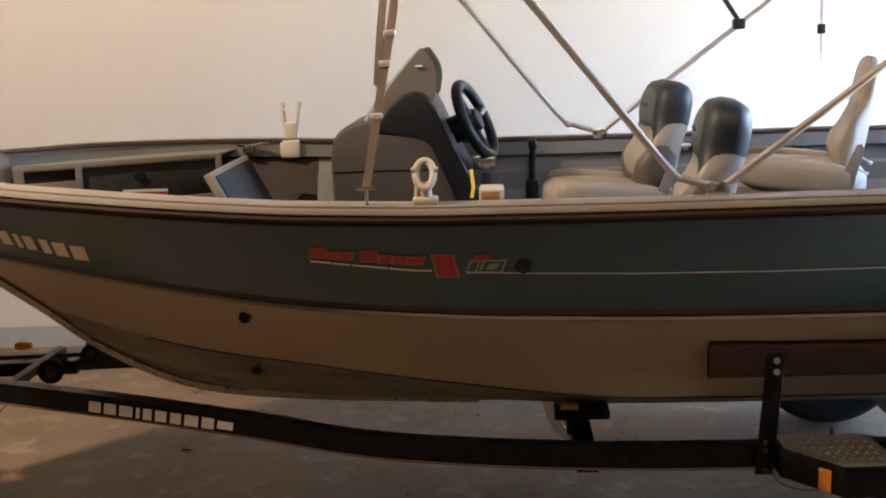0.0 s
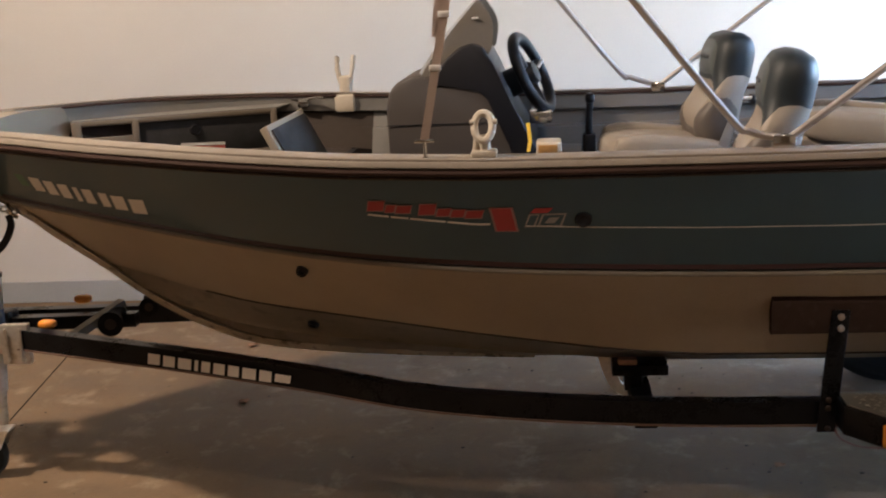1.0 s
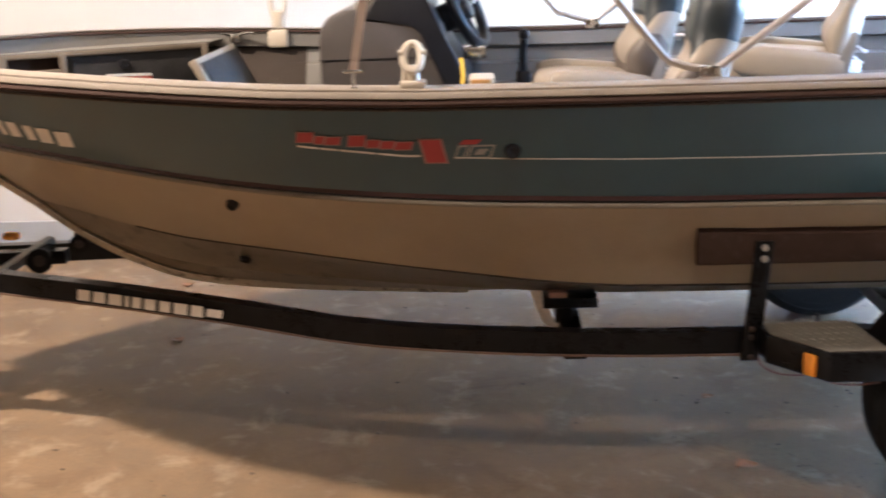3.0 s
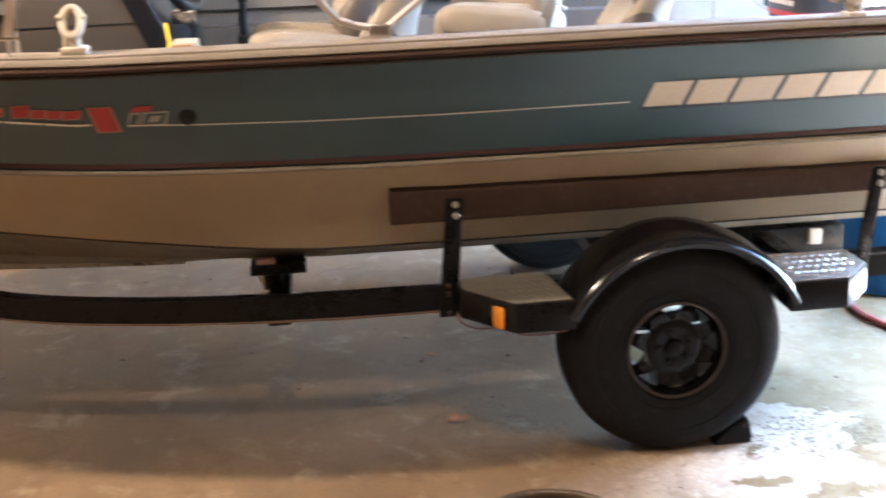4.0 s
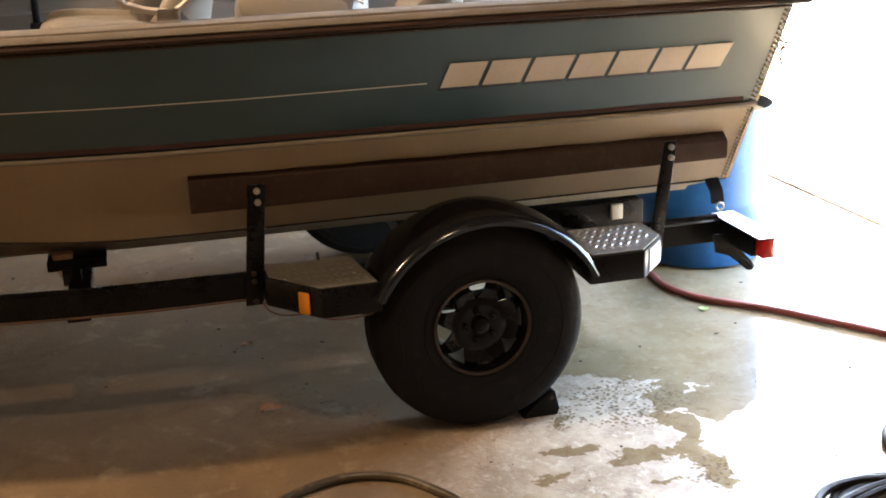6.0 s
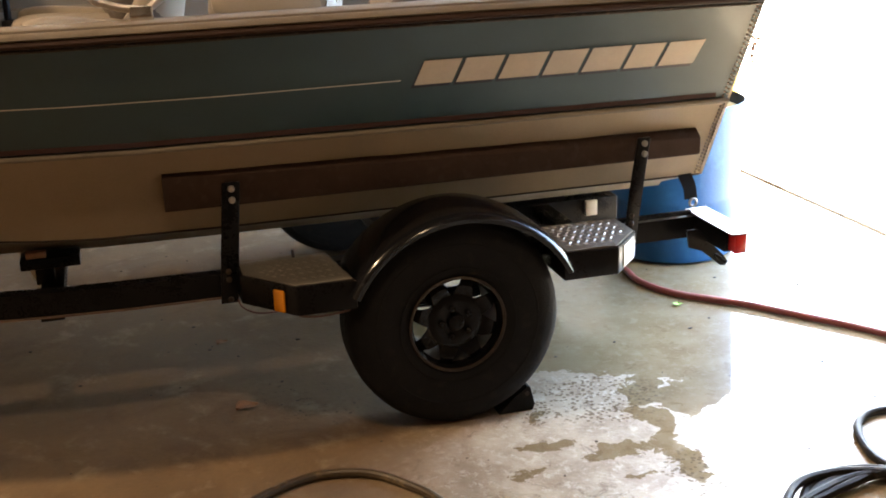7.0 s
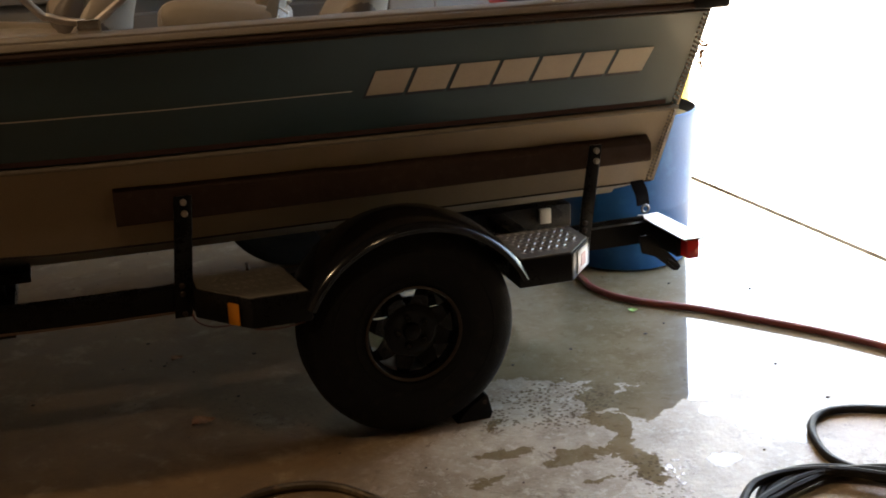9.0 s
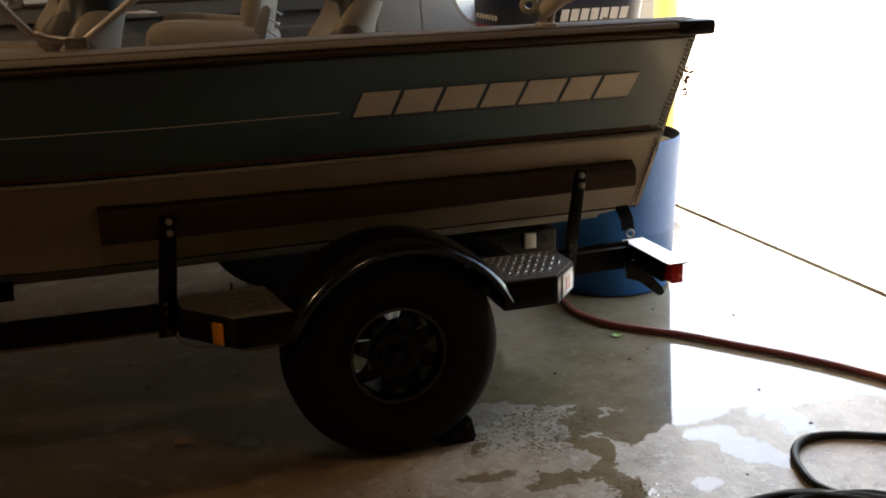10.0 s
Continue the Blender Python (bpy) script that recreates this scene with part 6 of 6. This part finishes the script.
# ---- wheels ----
def trailer_wheel():
    w = thing("trailer_wheel", (0, 0, 0), "worn black tyre on a black spoked steel rim", "wheel", "trailer wheels")
    m = pose(0, 0, 0, 90, 0, 0)
    prof = [(0.146, -0.014), (0.153, -0.006), (0.168, 0.000), (0.200, 0.005), (0.235, 0.006), (0.270, 0.004), (0.298, -0.004), (0.314, -0.014), (0.323, -0.026), (0.328, -0.045), (0.330, -0.062), (0.324, -0.064), (0.324, -0.070), (0.330, -0.072), (0.3305, -0.096), (0.324, -0.098), (0.324, -0.104), (0.3305, -0.106), (0.330, -0.130), (0.324, -0.132), (0.324, -0.138), (0.330, -0.140), (0.328, -0.158), (0.322, -0.178), (0.305, -0.195), (0.27, -0.203), (0.20, -0.200), (0.150, -0.188)]
    tyre = part("tyre", lathe(bmesh.new(), prof, m, 64), RUBBER, w, "worn black tyre")
    for r in (0.180, 0.252):
        pts = [(r * math.cos(a), -0.005, r * math.sin(a)) for a in [2 * math.pi * k / 64 for k in range(64)]]
        part("sidewall_rib", tube(bmesh.new(), pts, 0.0022, 5, True, up=(0, 1, 0)), RUBBER, tyre)
    for r, y in ((0.205, 0.2015), (0.262, 0.2035), (0.290, 0.2000)):
        pts = [(r * math.cos(a), y, r * math.sin(a)) for a in [2 * math.pi * k / 64 for k in range(64)]]
        part("sidewall_rib", tube(bmesh.new(), pts, 0.003, 5, True, up=(0, 1, 0)), RUBBER, tyre)
    bm = lathe(bmesh.new(), [(0.152, -0.004), (0.149, 0.001), (0.143, 0.000), (0.140, -0.010), (0.136, -0.030), (0.131, -0.036)], m, 56)
    rim = part("rim", bm, RIM_BLACK, w, "black steel rim")
    part("rim_lip", lathe(bmesh.new(), [(0.1515, -0.0015), (0.1485, 0.0028), (0.1430, 0.0015), (0.1415, -0.004)], m, 56), RIM_LIP, rim, "rust-stained rim lip")
    part("rim_barrel", lathe(bmesh.new(), [(0.131, -0.036), (0.126, -0.10), (0.130, -0.18), (0.150, -0.188)], m, 56), BARREL, rim, "dull grey inner barrel of the rim")
    # dished centre disc with eight three-cornered openings along the rim
    bm = bmesh.new()
    for k in range(8):
        a = 2 * math.pi * k / 8
        levels = [(0.086, 0.38, 0.034), (0.098, 0.30, 0.026), (0.116, 0.19, 0.024), (0.134, 0.12, 0.034)]
        loft(bm, [[(r * math.cos(a + t), y, r * math.sin(a + t)) for t in (-h, -h / 2, 0, h / 2, h)] for r, h, y in levels])
    bmesh.ops.solidify(bm, geom=list(bm.faces), thickness=0.005)
    part("spoke", bm, RIM_BLACK, rim, "eight black spokes flaring from the hub")
    part("hub_disc", lathe(bmesh.new(), [(0, -0.030), (0.04, -0.030), (0.060, -0.026), (0.072, -0.027), (0.088, -0.033), (0.088, -0.045), (0, -0.045)], m, 40), RIM_BLACK, rim)
    part("hub_cap", lathe(bmesh.new(), [(0, -0.010), (0.016, -0.011), (0.024, -0.015), (0.027, -0.022), (0.028, -0.034), (0, -0.034)], m, 24), RIM_BLACK, rim, "black dust cap")
    for k in range(5):
        a = 2 * math.pi * k / 5 + 0.88
        part("lug_nut", lathe(bmesh.new(), [(0, -0.008), (0.006, -0.010), (0.0095, -0.014), (0.0105, -0.034)], Matrix.Translation((0.046 * math.cos(a), 0, 0.046 * math.sin(a))) @ m, 8), RIM_BLACK, rim)
    part("brake_drum", lathe(bmesh.new(), [(0, -0.075), (0.040, -0.075), (0.050, -0.085), (0.050, -0.13), (0, -0.13)], m, 32), RIM_LIP, w, "rusty brake drum")
    return w


near_wheel = trailer_wheel()
far_wheel = copy_thing(near_wheel, pose(0.0, 2.0 - 0.012, 0.3315, 0, 0, 180))
near_wheel.matrix_basis = pose(0.0, 0.012, 0.3315, 0, 16.5, 0)

chock = thing("wheel_chock", (0.25, 0.1, 0), "black rubber wedge chock behind the tyre", "wheel chock")
part("wedge", prism(bmesh.new(), [(0.13, 0.0), (0.243, 0.0), (0.250, 0.02), (0.236, 0.080), (0.226, 0.086), (0.185, 0.056), (0.145, 0.016)], 0.035, 0.165, 0.004), RUBBER, chock)
part("rope_hole", rod(bmesh.new(), (0.224, 0.033, 0.060), (0.224, 0.036, 0.060), 0.007), RIM_LIP, chock)

# ---- drum, hoses, litter ----
DR = (1.38, 1.35)
drum = thing("water_drum", (*DR, 0), "blue plastic drum cut open, standing behind the motor", "drum")
prof = [(0, 0.004), (0.245, 0.004), (0.264, 0.012), (0.274, 0.05), (0.281, 0.26), (0.2835, 0.268), (0.282, 0.276), (0.290, 0.46), (0.298, 0.640), (0.301, 0.652), (0.301, 0.664), (0.295, 0.668)]
part("shell", lathe(bmesh.new(), prof, Matrix.Translation((*DR, 0)), 56), BLUE, drum, "blue plastic wall")
part("rim_band", lathe(bmesh.new(), [(0.295, 0.668), (0.289, 0.664), (0.284, 0.62)], Matrix.Translation((*DR, 0)), 56), BLACK_PLASTIC, drum, "dark inner rim edge")
part("lining", lathe(bmesh.new(), [(0.284, 0.62), (0.268, 0.05), (0, 0.05)], Matrix.Translation((*DR, 0)), 56), DRUM_IN, drum, "cream inside of the drum")
H = 0.0145
pts = [(0.62, 1.95, H), (0.90, 1.55, H), (1.04, 1.25, H), (1.052, 1.10, H), (1.042, 1.00, H), (1.05, 0.92, H), (1.08, 0.83, H), (1.141, 0.741, H), (1.223, 0.659, H), (1.31, 0.572, H), (1.43, 0.41, H), (1.556, 0.235, H), (1.66, 0.06, H), (1.76, -0.15, H), (1.95, -0.6, H), (2.3, -1.1, H), (2.9, -1.4, H)]
solid("red_hose", tube(bmesh.new(), smooth_path(pts, 10), 0.0135, 10), RED_HOSE, "red rubber hose lying across the wet floor", "hose")
R = 0.0135
pts = [(1.62, -0.70, R), (1.50, -0.50, R), (1.40, -0.43, R), (1.30, -0.375, R), (1.20, -0.355, R), (1.115, -0.40, R), (1.055, -0.50, R), (1.03, -0.63, R), (1.10, -0.76, R), (1.24, -0.90, R), (1.45, -1.0, R), (1.7, -1.1, R)]
solid("black_hose", tube(bmesh.new(), smooth_path(pts, 10), 0.013, 10), BLACK_HOSE, "black rubber hose curled on the wet floor", "hose", group="black hoses")
bm = bmesh.new()
pts = []
random.seed(4)
for k in range(90):
    a = 2 * math.pi * k / 18
    r = 0.235 + 0.035 * math.sin(k * 0.41) + 0.012 * math.cos(k * 1.3)
    pts.append((0.885 + r * 1.12 * math.cos(a) + 0.012 * math.sin(k * 0.37), -0.915 + r * math.sin(a), 0.0135 + 0.0055 * (k / 18) + 0.006 * abs(math.sin(k * 0.9))))
pts += [(1.3, -0.95, 0.014), (1.5, -1.2, 0.014), (1.9, -1.5, 0.014)]
tube(bm, smooth_path(pts, 4), 0.0125, 8)
solid("hose_coil", bm, BLACK_HOSE, "coiled black rubber hose on the floor", "hose", group="black hoses")
pts = [(-0.76, -0.36, R), (-0.70, -0.275, R), (-0.638, -0.23, R), (-0.554, -0.19, R), (-0.471, -0.172, R), (-0.378, -0.19, R), (-0.307, -0.235, R), (-0.247, -0.315, R), (-0.203, -0.389, R), (-0.17, -0.50, R), (-0.16, -0.65, R), (-0.22, -0.86, R), (-0.42, -1.0, R), (-0.64, -0.9, R), (-0.76, -0.68, R), (-0.78, -0.5, R + 0.02)]
solid("brown_hose", tube(bmesh.new(), smooth_path(pts, 8), 0.013, 10), BROWN_HOSE, "worn brown-black hose looped on the floor", "hose")


def leaf(name, at, size, turn, material, label, lift=0.004):
    bm = bmesh.new()
    n = 8
    rows = []
    for i in range(n + 1):
        f = i / n
        w = 0.36 * math.sin(math.pi * f ** 0.8) + 0.02
        rows.append([((f - 0.5) * size, (v / 2) * w * size * (1 + 0.25 * ((i + v) % 2)), lift + 0.10 * size * (v / 2) ** 2 + 0.06 * size * math.sin(f * 5)) for v in range(-2, 3)])
    loft(bm, rows)
    bm.transform(pose(at[0], at[1], 0, 0, 0, turn))
    bmesh.ops.solidify(bm, geom=list(bm.faces), thickness=0.0006)
    solid(name, bm, material, label, "leaf")


leaf("dry_leaf", (-0.61, 0.36), 0.08, 20, LEAF_BROWN, "dry brown leaf on the concrete")
leaf("green_leaf", (1.08, 0.69), 0.045, 60, LEAF_GREEN, "small bright green leaf on the wet floor")
leaf("dry_leaf", (-2.05, 2.62), 0.07, 10, LEAF_BROWN, "dry leaf on the floor beyond the boat")
leaf("dry_leaf", (-2.95, 2.5), 0.07, 80, LEAF_BROWN, "dry leaf on the floor beyond the boat")
leaf("dry_leaf", (-2.79, 1.67), 0.06, 130, LEAF_BROWN, "curled dry leaf on the shaded floor")
leaf("dry_leaf", (-0.63, 0.93), 0.05, 35, LEAF_BROWN, "crumpled dark leaf on the floor")
bm = bmesh.new()
random.seed(11)
for _ in range(220):
    x, y = random.uniform(-4.2, 2.2), random.uniform(-1.2, 2.9)
    r = random.uniform(0.002, 0.006)
    bmesh.ops.create_icosphere(bm, subdivisions=1, radius=r, matrix=Matrix.LocRotScale((x, y, r * 0.4), None, (random.uniform(0.7, 1.8), 1, 0.6)))
solid("floor_grit", bm, DIRT, "scattered dark grit on the concrete", "grit", "stuff")
# crack line in the slab near the jack
bm = bmesh.new()
sweep(bm, [(-3.42, -1.2, -0.0006), (-3.664, 0.682, -0.0006), (-3.886, 2.395, -0.0006), (-4.02, 3.44, -0.0006)], rect(0.006, 0.004))
solid("floor_joint", bm, JOINT, "thin saw-cut joint across the floor", "joint", "structure", smooth=0)
# wisp of dry weed caught on the transom corner
random.seed(5)
bm = bmesh.new()
for k in range(26):
    f = k / 25
    c = Vector((1.035 + random.uniform(-0.012, 0.014), 0.16 + random.uniform(-0.02, 0.02), 1.10 - 0.085 * f))
    d, e = (Vector([random.uniform(-1, 1) for _ in range(3)]).normalized() * 0.011 for _ in range(2))
    bm.faces.new([bm.verts.new(c + q) for q in (-d - e * 0.4, d - e * 0.4, d * 0.6 + e * 0.5, -d * 0.7 + e * 0.5)])
rod(bm, (1.005, 0.17, 1.115), (1.036, 0.16, 1.02), 0.0018, 5)
weed = thing("dry_weed", (1.02, 0.16, 1.05), "wisp of dry brown weed caught on the transom corner", "weed")
part("stalk", bm, LEAF_BROWN, weed, smooth=0)
